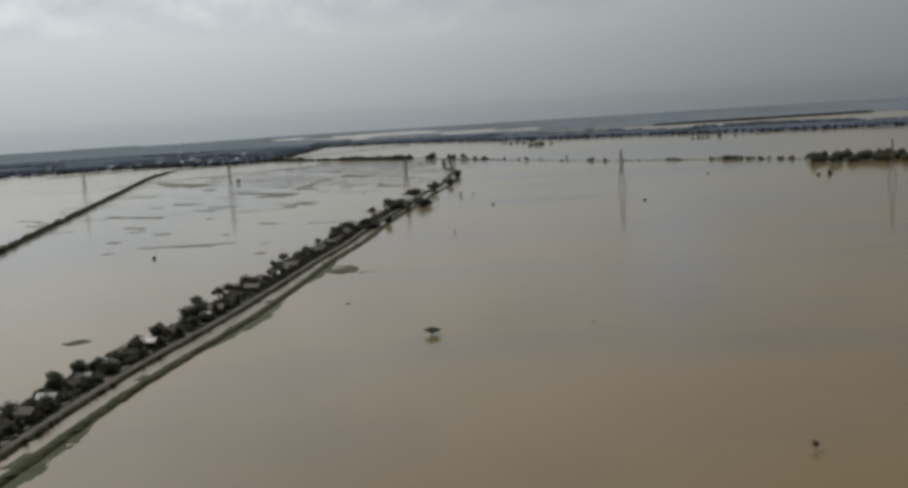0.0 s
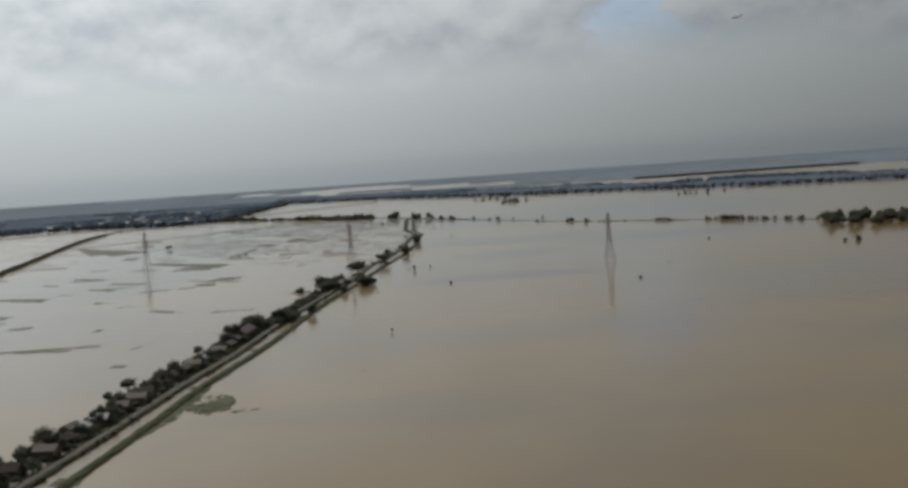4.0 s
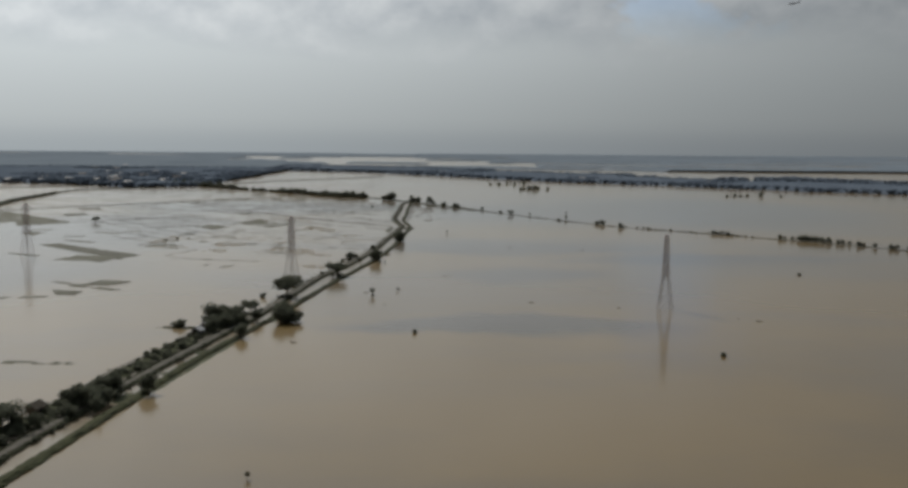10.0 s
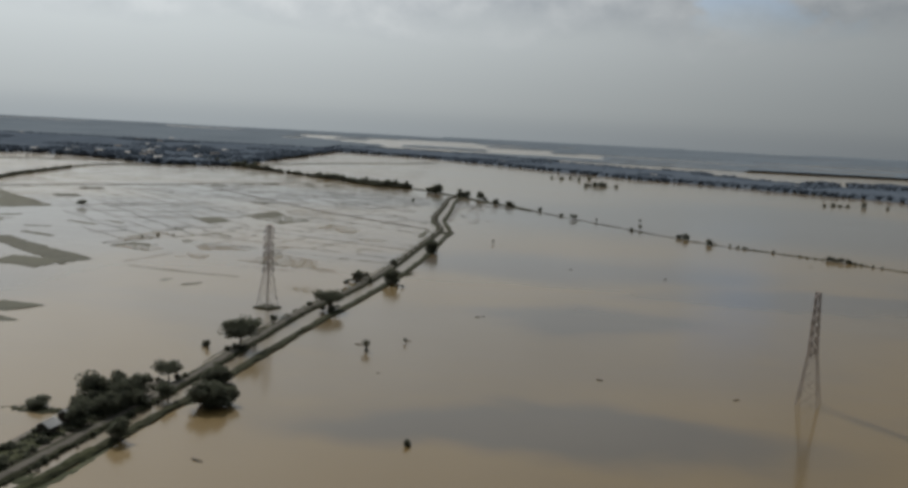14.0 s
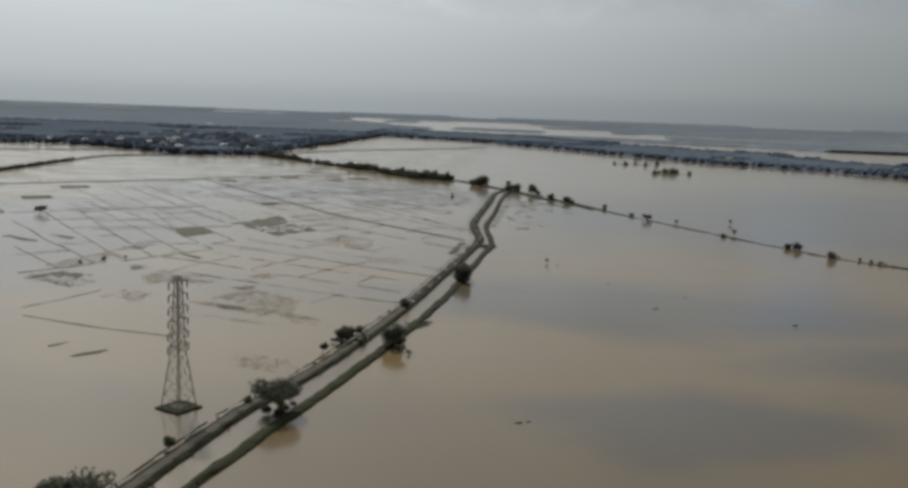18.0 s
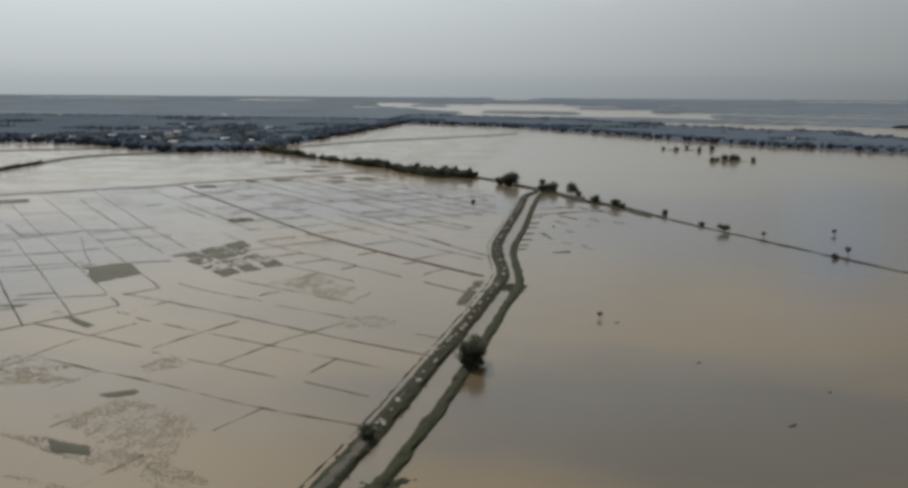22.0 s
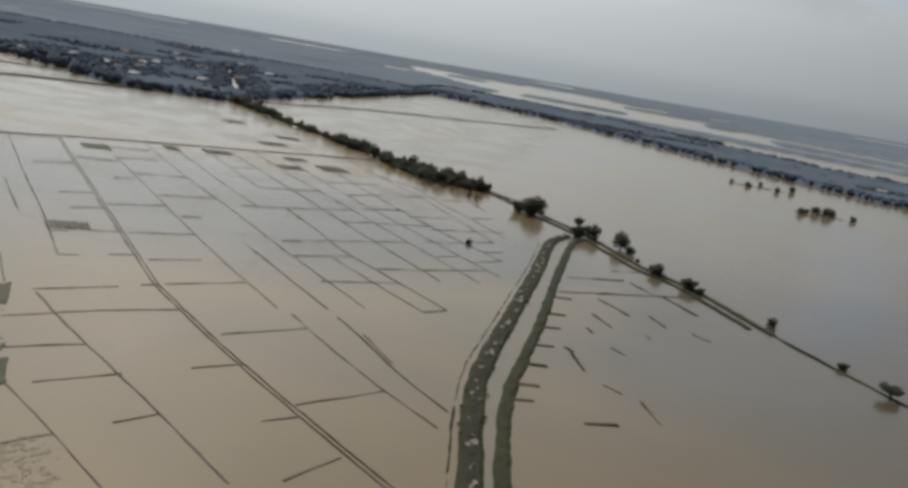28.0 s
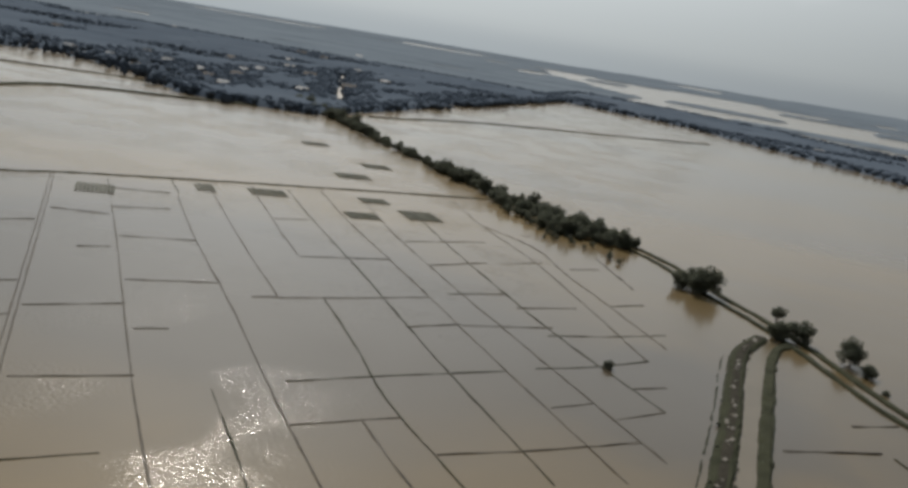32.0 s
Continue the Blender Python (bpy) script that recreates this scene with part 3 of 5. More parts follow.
FIELDS += [
    [(-273, 1941), (-261, 1956)], [(-247, 1911), (-237, 1927)], [(-214, 1876), (-203, 1887)], [(-185, 1844), (-176, 1853)], [(-334, 2007), (-321, 2029)],
    [(-152, 1812), (-147, 1817)], [(-241, 1936), (-220, 1962)], [(-201, 1888), (-177, 1911)], [(-169, 1849), (-153, 1867)], [(-146, 1820), (-123, 1847)],
    [(-327, 2088), (-271, 2022), (-215, 1955), (-159, 1889), (-99, 1822)], [(-155, 1917), (-129, 1888), (-108, 1864), (-82, 1835)], [(-318, 2131), (-259, 2061), (-197, 1992), (-134, 1919), (-70, 1848)], [(-111, 1926), (-92, 1905), (-69, 1882), (-48, 1861)]]
FIELDS += [
    [(-173, 2023), (-143, 1986), (-112, 1945), (-75, 1907), (-40, 1872)], [(-126, 1910), (-103, 1936)], [(-99, 1875), (-70, 1901)], [(-142, 1937), (-117, 1967), (-90, 1997)], [(-48, 1861), (-40, 1872)],
    [(-365, 2132), (-349, 2114), (-334, 2096)], [(-347, 2166), (-322, 2138)], [(-331, 2179), (-295, 2136), (-261, 2096), (-225, 2054), (-187, 2011)], [(-314, 2201), (-289, 2168), (-263, 2136), (-240, 2107), (-213, 2075)], [(-295, 2211), (-237, 2140), (-177, 2069), (-115, 1993), (-54, 1922)],
    [(-284, 2233), (-226, 2159), (-165, 2088), (-101, 2011), (-37, 1936)], [(-251, 2229), (-201, 2160), (-144, 2090), (-87, 2024), (-29, 1957)], [(-209, 2215), (-168, 2159), (-125, 2103), (-84, 2052), (-35, 1999)], [(-216, 2295), (-175, 2234), (-129, 2176), (-87, 2112), (-48, 2049)]]
FIELDS += [
    [(-179, 2238), (-136, 2207), (-107, 2162), (-76, 2118), (-44, 2072)], [(-351, 2113), (-325, 2134)], [(-320, 2079), (-301, 2101)], [(-333, 2052), (-310, 2065)], [(-280, 2008), (-272, 2019)],
    [(-281, 2036), (-256, 2058)], [(-238, 1985), (-212, 2010)], [(-202, 1943), (-194, 1951)], [(-194, 2003), (-187, 2011)], [(-187, 2010), (-163, 2037), (-143, 2062)],
    [(-212, 2074), (-195, 2092), (-181, 2107)], [(-86, 1919), (-60, 1944), (-38, 1968)], [(-163, 2114), (-144, 2146)], [(-139, 2073), (-119, 2097)]]
FIELDS += [
    [(-119, 2035), (-89, 2062)], [(-109, 2078), (-88, 2101)], [(-191, 2150), (-176, 2171), (-160, 2192)], [(-138, 2151), (-123, 2174)], [(-68, 1975), (-57, 1990)],
    [(-82, 2008), (-65, 2026), (-48, 2050)], [(-49, 1979), (-35, 1999)], [(-48, 2014), (-38, 2024)], [(-88, 2050), (-66, 2071), (-47, 2093)], [(-107, 2174), (-95, 2189)],
    [(-102, 2216), (-86, 2187), (-72, 2162)], [(-76, 2118), (-63, 2135)], [(-259, 2132), (-247, 2147)], [(-135, 2016), (-120, 2036)]]
FIELDS += [
    [(-410, 2088), (-359, 2025), (-307, 1961), (-252, 1895), (-199, 1828)], [(-174, 1777), (-145, 1752), (-113, 1726), (-86, 1704), (-53, 1676)], [(-134, 1702), (-105, 1681), (-76, 1659)], [(-312, 1949), (-285, 1917), (-258, 1885)], [(-216, 1814), (-190, 1781)],
    [(-225, 1861), (-220, 1868)], [(-199, 1828), (-193, 1834)], [(-177, 1779), (-157, 1804)], [(-166, 1747), (-146, 1773), (-125, 1794)], [(-148, 1722), (-131, 1740)],
    [(-125, 1704), (-109, 1724)], [(-93, 1692), (-86, 1704)], [(-101, 1678), (-108, 1667)], [(-95, 1741), (-83, 1755)]]
FIELDS += [
    [(-57, 1732), (-37, 1760)], [(-102, 1777), (-80, 1805)], [(-61, 1715), (-53, 1724)], [(-42, 1684), (-34, 1705)], [(-75, 1827), (-57, 1805), (-37, 1779), (-15, 1755)],
    [(-91, 1818), (-66, 1790), (-43, 1766), (-15, 1740)], [(-60, 1813), (-42, 1788)], [(-154, 1559), (-122, 1544), (-90, 1530), (-56, 1515), (-22, 1500)], [(-185, 1607), (-139, 1586), (-97, 1565), (-54, 1542), (-7, 1520)], [(-121, 1507), (-93, 1496), (-60, 1483)],
    [(-168, 1636), (-137, 1616), (-109, 1604)], [(-99, 1596), (-72, 1583), (-50, 1572)], [(-144, 1653), (-117, 1637), (-90, 1622), (-63, 1607)], [(-38, 1664), (-12, 1643)]]
FIELDS += [
    [(-21, 1554), (-9, 1548)], [(-163, 1573), (-153, 1596)], [(-183, 1604), (-173, 1624)], [(-123, 1512), (-112, 1545), (-99, 1575)], [(-88, 1494), (-75, 1532), (-57, 1568)],
    [(-51, 1485), (-45, 1510)], [(-101, 1477), (-96, 1492)], [(-115, 1615), (-107, 1628)], [(-64, 1615), (-58, 1640)], [(-267, 1739), (-244, 1711), (-220, 1682), (-197, 1654), (-174, 1625)],
    [(-448, 2050), (-390, 1974), (-331, 1897), (-274, 1821), (-213, 1746)], [(-420, 1978), (-371, 1914), (-321, 1851), (-272, 1788), (-218, 1724)], [(-305, 1794), (-289, 1814), (-273, 1829)], [(-283, 1759), (-265, 1779), (-245, 1793)]]
FIELDS += [
    [(-233, 1682), (-202, 1699)], [(-338, 1942), (-330, 1962)], [(-380, 1946), (-362, 1955)], [(-361, 1751), (-320, 1696), (-279, 1641), (-239, 1590), (-196, 1536)], [(-343, 1756), (-302, 1705), (-264, 1658), (-226, 1610), (-186, 1559)],
    [(-535, 2031), (-452, 1923), (-367, 1816), (-282, 1713), (-194, 1607)], [(-186, 1597), (-174, 1582)], [(-464, 1988), (-416, 1928), (-368, 1868), (-320, 1808), (-272, 1748)], [(-466, 2085), (-450, 2062)], [(-208, 1516), (-191, 1548), (-174, 1582)],
    [(-272, 1613), (-262, 1620)], [(-293, 1643), (-264, 1658), (-241, 1679)], [(-315, 1691), (-287, 1711), (-266, 1731)], [(-357, 1740), (-338, 1765), (-323, 1792), (-302, 1812)]]
FIELDS += [
    [(-231, 1582), (-192, 1603)], [(-234, 1555), (-220, 1566)], [(-413, 1872), (-387, 1888)], [(-193, 1541), (-162, 1528), (-128, 1513)], [(-168, 1568), (-160, 1565)],
    [(-167, 1474), (-162, 1514), (-149, 1550)], [(-169, 1496), (-134, 1481), (-103, 1470)], [(-101, 1469), (-59, 1451), (-17, 1438)], [(-48, 1479), (-21, 1467)], [(-61, 1426), (-53, 1450)],
    [(-136, 1453), (-128, 1479)], [(-113, 1420), (-110, 1430)], [(-82, 1373), (-73, 1403)], [(-28, 1367), (-20, 1390)]]
FIELDS += [
    [(-245, 1459), (-231, 1481), (-217, 1509)], [(-427, 1785), (-373, 1719), (-320, 1653), (-265, 1586), (-211, 1522)], [(-375, 1668), (-335, 1626), (-298, 1583), (-261, 1547), (-223, 1505)], [(-301, 1549), (-277, 1525), (-256, 1504), (-232, 1481)], [(-405, 1811), (-385, 1786), (-365, 1761)],
    [(-389, 1818), (-365, 1791), (-341, 1764)], [(-302, 1772), (-284, 1743), (-265, 1712), (-246, 1684)], [(-405, 1715), (-381, 1740), (-358, 1769), (-330, 1785)], [(-354, 1684), (-333, 1697), (-318, 1715)], [(-313, 1643), (-283, 1662), (-251, 1685)],
    [(-278, 1565), (-263, 1582)], [(-235, 1593), (-220, 1602)], [(-282, 1518), (-259, 1544)], [(-193, 1376), (-184, 1402), (-178, 1427)]]
FIELDS += [
    [(-184, 1361), (-143, 1348), (-102, 1340)]]
for b in FIELDS:
    bund(b)
# low remnants of bunds in the open water on the other side of the canal
EAST_BUNDS = [(3, 1993, 33, 2015), (25, 2035, 41, 2049), (37, 2013, 49, 1994), (1, 1953, 28, 1974), (28, 1974, 71, 2006),
              (56, 1992, 72, 1964), (22, 1956, 38, 1934), (48, 1941, 56, 1925), (21, 1922, 31, 1904), (20, 1895, 23, 1888),
              (68, 1924, 76, 1916), (13, 1856, 17, 1852), (32, 1870, 38, 1863), (46, 1904, 48, 1897),
              (27, 1773, 38, 1778), (31, 1817, 38, 1812), (45, 1808, 52, 1788), (15, 1856, 23, 1829)]
for x0, y0, x1, y1 in EAST_BUNDS:
    bund([(x0, y0), (x1, y1)], 0.9, 0.16, 0.4, "muddy remnant of a bund in the open flood")
for y in (1780, 1797, 1822, 1850, 1880, 1905, 1940):
    bund([(1, y), (9, y + 3)], 1.4, 0.3, 0.15, "short grassy spur of the canal bank")


# ---- seedling plots and weed patches ----
def plot(x, y, w, l, turn, label="flooded seedling plot of dark green rice rows"):
    ob = thing("seedling_plot", pose(x * U, y * U, 0, 0, 0, turn), label, "rice plot", "seedling plots")
    w, l = w * U, l * U
    n = max(3, int(w / 1.3))
    for i in range(n):
        xx = -w / 2 + (i + 0.5) * w / n
        line = np.array([(xx, -l / 2 + l * k / 8) for k in range(9)])
        ribbon("ridge", line, [(-w / n * 0.46, -0.2), (-w / n * 0.32, 0.28), (w / n * 0.32, 0.28), (w / n * 0.46, -0.2)], M_REED, ob, "", 0.2, 0.15, x + i)
    return ob


for x, y, w, l, a in [(-352, 2106, 20, 22, 38), (-324, 2166, 11, 20, 40), (-297, 2191, 22, 18, 42), (-296, 2306, 24, 18, 42), (-306, 2368, 22, 18, 42), (-248, 2236, 18, 14, 42), (-233, 2187, 19, 16, 42),
                      (-211, 2222, 22, 24, 42), (-386, 2420, 22, 16, 42), (-226, 1877, 20, 14, 38), (-450, 1836, 28, 24, 38), (-471, 1950, 30, 22, 38)]:
    plot(x, y, w, l, a)


def patch(name, cx, cy, rx, ry, turn, label, mat=None, fill=0.5, seed=0, cat="weed", top=0.3, along=1.0):
    """Ragged low islands of weed: a fine grid that stands above the water where a noise allows."""
    nx, ny, verts, faces = max(16, int(rx * 1.9)), max(16, int(ry * 1.9)), [], []
    c, s = math.cos(radians(turn)), math.sin(radians(turn))
    for j in range(ny + 1):
        for i in range(nx + 1):
            u, v = 2 * i / nx - 1, 2 * j / ny - 1
            px, py = u * rx * U, v * ry * U
            px /= along
            h = noise.noise((px * 0.10 + seed, py * 0.10, seed)) + 0.7 * noise.noise((px * 0.3, py * 0.3 + seed, 3)) + 0.9 * noise.noise((px * 0.9, py * 0.9 + seed, 8)) + fill - 0.15 - 0.75 * (u * u + v * v) ** 1.5
            px *= along
            verts.append((cx * U + px * c - py * s, cy * U + px * s + py * c, max(-0.3, min(top, h * 0.5))))
    for j in range(ny):
        for i in range(nx):
            q = (j * (nx + 1) + i, j * (nx + 1) + i + 1, (j + 1) * (nx + 1) + i + 1, (j + 1) * (nx + 1) + i)
            if max(verts[k][2] for k in q) > -0.05:
                faces.append(q)
    if faces:
        return tagged(mesh_ob(name, verts, faces, mat or M_REED), label, cat)


W = "ragged patch of green weed and reeds on the flood water"
STUBBLE = "thin brown stubble showing through the flood water"
for cx, cy, rx, ry, turn, fill in [(-82, 648, 13, 26, 20, 0.45), (-66, 627, 16, 4, 0, 0.4), (-191, 463, 9, 6, 0, 0.5)]:
    patch("weed_patch", cx, cy, rx, ry, turn, W, M_OLIVE, fill, cx * 0.37 + cy)


def weed_field(quad, fill, label, mat, cat="weed", top=0.25, rim=0.1):
    """A flooded paddy between four corners, its crop or weed standing out where a noise allows; its rows run one way."""
    q = np.array(quad, float) * U
    thin = cat == "stubble"
    nx, ny = (int(min(130 if thin else 90, max(10, np.hypot(*(q[b] - q[a])) / (0.45 if thin else 0.8)))) for a, b in ((0, 3), (0, 1)))
    verts, faces, sd = [], [], quad[0][0] * 0.31
    for j in range(ny + 1):
        for i in range(nx + 1):
            u, v = i / nx, j / ny
            p = (q[0] * (1 - u) + q[3] * u) * (1 - v) + (q[1] * (1 - u) + q[2] * u) * v
            e = min(u, 1 - u, v, 1 - v)
            h = (0.45 if thin else 1.0) * noise.noise((p[0] * 0.07, p[1] * 0.07, sd)) + 0.6 * noise.noise((p[0] * 0.3, p[1] * 0.3, sd)) + (1.5 * noise.noise((p[0] * 1.9, p[1] * 1.3, sd + 4)) if thin else 0.6 * noise.noise((p[0] * 0.9, p[1] * 0.9, sd + 4))) + 0.5 * noise.noise((u * nx * 0.33, v * 3, sd + 8)) + fill - 0.9 * max(0, rim - e) / rim
            verts.append((p[0], p[1], max(-0.3, min(top, h * 0.4))))
    for j in range(ny):
        for i in range(nx):
            c = (j * (nx + 1) + i, j * (nx + 1) + i + 1, (j + 1) * (nx + 1) + i + 1, (j + 1) * (nx + 1) + i)
            if max(verts[k][2] for k in c) > -0.05:
                faces.append(c)
    if faces:
        tagged(mesh_ob(cat + "_field", verts, faces, mat), label, cat)


for quad, fill in [([(-341, 1459), (-325, 1470), (-214, 1378), (-225, 1347)], 0.95), ([(-280, 1339), (-271, 1375), (-229, 1365), (-232, 1336)], 0.9), ([(-204, 1199), (-196, 1224), (-170, 1216), (-181, 1197)], 1.0), ([(-212, 1175), (-187, 1171), (-188, 1153), (-202, 1156)], 1.0), ([(-491, 1736), (-475, 1789), (-406, 1711), (-451, 1656)], 0.8), ([(-240, 1447), (-227, 1474), (-200, 1468), (-191, 1424)], -0.1),
                   ([(-243, 1668), (-223, 1689), (-199, 1656), (-214, 1630)], 1.1), ([(-612, 1948), (-572, 1889), (-440, 1754), (-492, 1686)], 0.25), ([(-405, 1566), (-407, 1594), (-383, 1572), (-381, 1540)], 0.6)]:
    weed_field(quad, fill, W, M_REED)
for quad, fill in [([(-248, 1482), (-237, 1562), (-214, 1535), (-222, 1465)], 0.0), ([(-172, 1409), (-168, 1434), (-148, 1428), (-144, 1399)], 0.05), ([(-119, 1430), (-107, 1457), (-66, 1436), (-56, 1376)], 0.12), ([(-178, 1477), (-174, 1496), (-137, 1482), (-148, 1469)], 0.05),
                   ([(-236, 1446), (-237, 1474), (-185, 1448), (-196, 1426)], 0.0), ([(-127, 1646), (-103, 1682), (-71, 1644), (-67, 1608)], 0.0), ([(-60, 1560), (-62, 1590), (-30, 1580), (-28, 1552)], -0.1), ([(-60, 1300), (-70, 1325), (-30, 1312), (-28, 1290)], -0.1)]:
    weed_field(quad, fill - 0.22, STUBBLE, M_STUBBLE, "stubble", 0.08)
srnd = random.Random(8)
Q = np.array([(-209, 1714), (-188, 1782), (-128, 1699), (-151, 1658)], float)
for i in range(4):                      # an overgrown block of small plots with open channels between
    for j in range(3):
        def corner(u, v):
            p = (Q[0] * (1 - u) + Q[3] * u) * (1 - v) + (Q[1] * (1 - u) + Q[2] * u) * v
            return tuple(p + np.array([srnd.uniform(-2, 2), srnd.uniform(-2, 2)]))
        a, b, c, d = i / 4 + srnd.uniform(0, 0.01), (i + 1) / 4 - srnd.uniform(0, 0.015), j / 3 + srnd.uniform(0, 0.015), (j + 1) / 3 - srnd.uniform(0, 0.02)
        weed_field([corner(a, c), corner(a, d), corner(b, d), corner(b, c)], srnd.choice([0.1, 0.2, 0.35, 0.55]), W, M_REED, rim=0.02)
for quad, fill in [([(-108, 1411), (-92, 1407), (-88, 1400), (-101, 1401)], 0.9), ([(-115, 1453), (-104, 1461), (-100, 1456), (-110, 1450)], 0.6), ([(-200, 1505), (-188, 1505), (-179, 1496), (-189, 1487)], 0.3)]:
    weed_field(quad, fill, "dark clump of drowned crop in the paddy", M_REED, top=0.15)
for quad, fill in [([(-129, 1413), (-111, 1413), (-69, 1403), (-72, 1386)], 0.0), ([(-122, 1387), (-99, 1384), (-57, 1371), (-77, 1374)], -0.05), ([(-81, 1405), (-53, 1394), (-45, 1388), (-62, 1388)], -0.05), ([(-123, 1495), (-109, 1502), (-94, 1495), (-110, 1477)], 0.0),
                   ([(-182, 1477), (-162, 1478), (-122, 1467), (-164, 1450)], 0.0), ([(-68, 1395), (-45, 1388), (-42, 1374), (-58, 1378)], -0.1)]:
    weed_field(quad, fill, STUBBLE, M_STUBBLE, "stubble", 0.06)
weed_field([(-13, 1610), (-12, 1685), (-5, 1680), (-7, 1606)], 0.35, "weed and debris caught beside the embankment", M_REED)
STREAKS = [(-545, 1514, -451, 1499, 9), (-423, 1167, -338, 1127, 9), (-355, 1026, -324, 1009, 9), (-300, 944, -279, 940, 7), (-327, 894, -309, 892, 6), (-302, 808, -289, 808, 5), (-280, 835, -190, 834, 3), (-246, 830, -206, 823, 3), (-168, 808, -156, 829, 3),
           (-162, 757, -150, 754, 3), (-221, 903, -213, 904, 5), (-415, 1603, -392, 1618, 8), (-245, 1030, -215, 1034, 4), (-320, 1240, -270, 1215, 6), (-380, 1300, -330, 1290, 6), (-150, 960, -110, 958, 3), (-95, 948, -60, 938, 3), (-146, 1308, -138, 1318, 4), (-128, 1299, -116, 1310, 4)]
for _ in range(42):
    x, y = srnd.uniform(-560, -200), srnd.uniform(950, 1620)
    dx = srnd.uniform(15, 45)
    STREAKS.append((x, y, x + dx, y + dx * srnd.choice([-0.7, -0.5, 0.2]), srnd.uniform(2.5, 5)))
for x0, y0, x1, y1, w in STREAKS:
    weed_field([(x0, y0 - w), (x0 + 2, y0 + w), (x1, y1 + w), (x1 - 2, y1 - w)], 0.45 if w > 5 else 0.3, "long streak of drowned weed showing at the water surface", M_REED, "weed", 0.15)
for cx, cy, rx, ry, turn in [(12, 1657, 9, 13, 20), (1, 1392, 7, 12, -12), (-36, 1085, 6, 10, 0), (8, 1520, 4, 9, 0)]:
    patch("grass_spur", cx, cy, rx, ry, turn, "grassy spur of the canal bank jutting into the flood", M_GRASS, 0.75, cx, "bank", 0.7)


def fringe(y0, y1, width, label="strip of green-grey weed washed against the canal bank"):
    """A tapering strip of floating weed along the outer foot of the canal bank."""
    part_ = east[(east[:, 1] > y0 * U) & (east[:, 1] < y1 * U)]
    n, k = len(part_), 9
    nn, verts, faces = normals(part_), [], []
    for i in range(n):
        t = i / (n - 1)
        w = width * math.sin(math.pi * t) ** 0.6 * (0.75 + 0.5 * noise.noise((i * 0.13, y0, 1)))
        for j in range(k):
            o = 1.9 + w * j / (k - 1) + 0.4 * noise.noise((i * 0.4, j * 0.9, y0))
            p = part_[i] + nn[i] * o
            h = 0.10 + 0.16 * noise.noise((p[0] * 0.5, p[1] * 0.5, 2)) + 0.14 * noise.noise((p[0] * 1.7, p[1] * 1.7, 4)) - 0.12 * (j / (k - 1)) ** 3
            verts.append((p[0], p[1], -0.3 if j == k - 1 else h))
        if i:
            faces += [((i - 1) * k + j, (i - 1) * k + j + 1, i * k + j + 1, i * k + j) for j in range(k - 1)]
    tagged(mesh_ob("weed_fringe", verts, faces, M_OLIVE), label, "weed")


for y0, y1, w in [(205, 330, 6.5), (430, 545, 6.5), (590, 690, 5.5), (690, 735, 2.0), (905, 1015, 3.0), (1060, 1085, 3.0)]:
    fringe(y0, y1, w)

tagged(ribbon("bank_grass", east[(east[:, 1] < 1010 * U)], [(-2.1, -0.3), (-1.5, 0.5), (-0.6, 0.98), (0.7, 0.95), (1.5, 0.45), (2.1, -0.3)], M_VERGE, None, "", 0.7, 0.3, 53, 0.2), "olive grass and weed overgrowing the canal bank", "grass", kind="stuff")
# mats of weed in the canal beside the village
crnd = random.Random(19)
low_y = -150.0
while low_y < 1000:
    length = crnd.uniform(6, 26)
    i0, i1 = (int(np.argmin(np.abs(east[:, 1] - v * U))) for v in (low_y, low_y + length))
    if i1 - i0 > 4:
        sl, nn = east[i0:i1], normals(east)[i0:i1]
        inner, outer = sl - nn * crnd.uniform(3.4, 5.6), sl - nn * crnd.uniform(1.5, 2.4)
        verts, faces = [], []
        for i in range(len(sl)):
            for j in range(7):
                f = j / 6 + 0.22 * noise.noise((i * 0.5, j * 0.7, low_y))
                p = inner[i] * (1 - f) + outer[i] * f
                rim = i in (0, len(sl) - 1) or j in (0, 6)
                verts.append((p[0], p[1], -0.2 if rim else 0.14 + 0.22 * noise.noise((p[0] * 0.8, p[1] * 0.8, 3))))
            if i:
                faces += [((i - 1) * 7 + j, (i - 1) * 7 + j + 1, i * 7 + j + 1, i * 7 + j) for j in range(6)]
        tagged(mesh_ob("weed_mat", verts, faces, crnd.choice([M_OLIVE, M_REED])), "mat of floating weed drifted against the canal bank", "weed", "weed mats in the canal")
    low_y += length + crnd.uniform(30, 110)

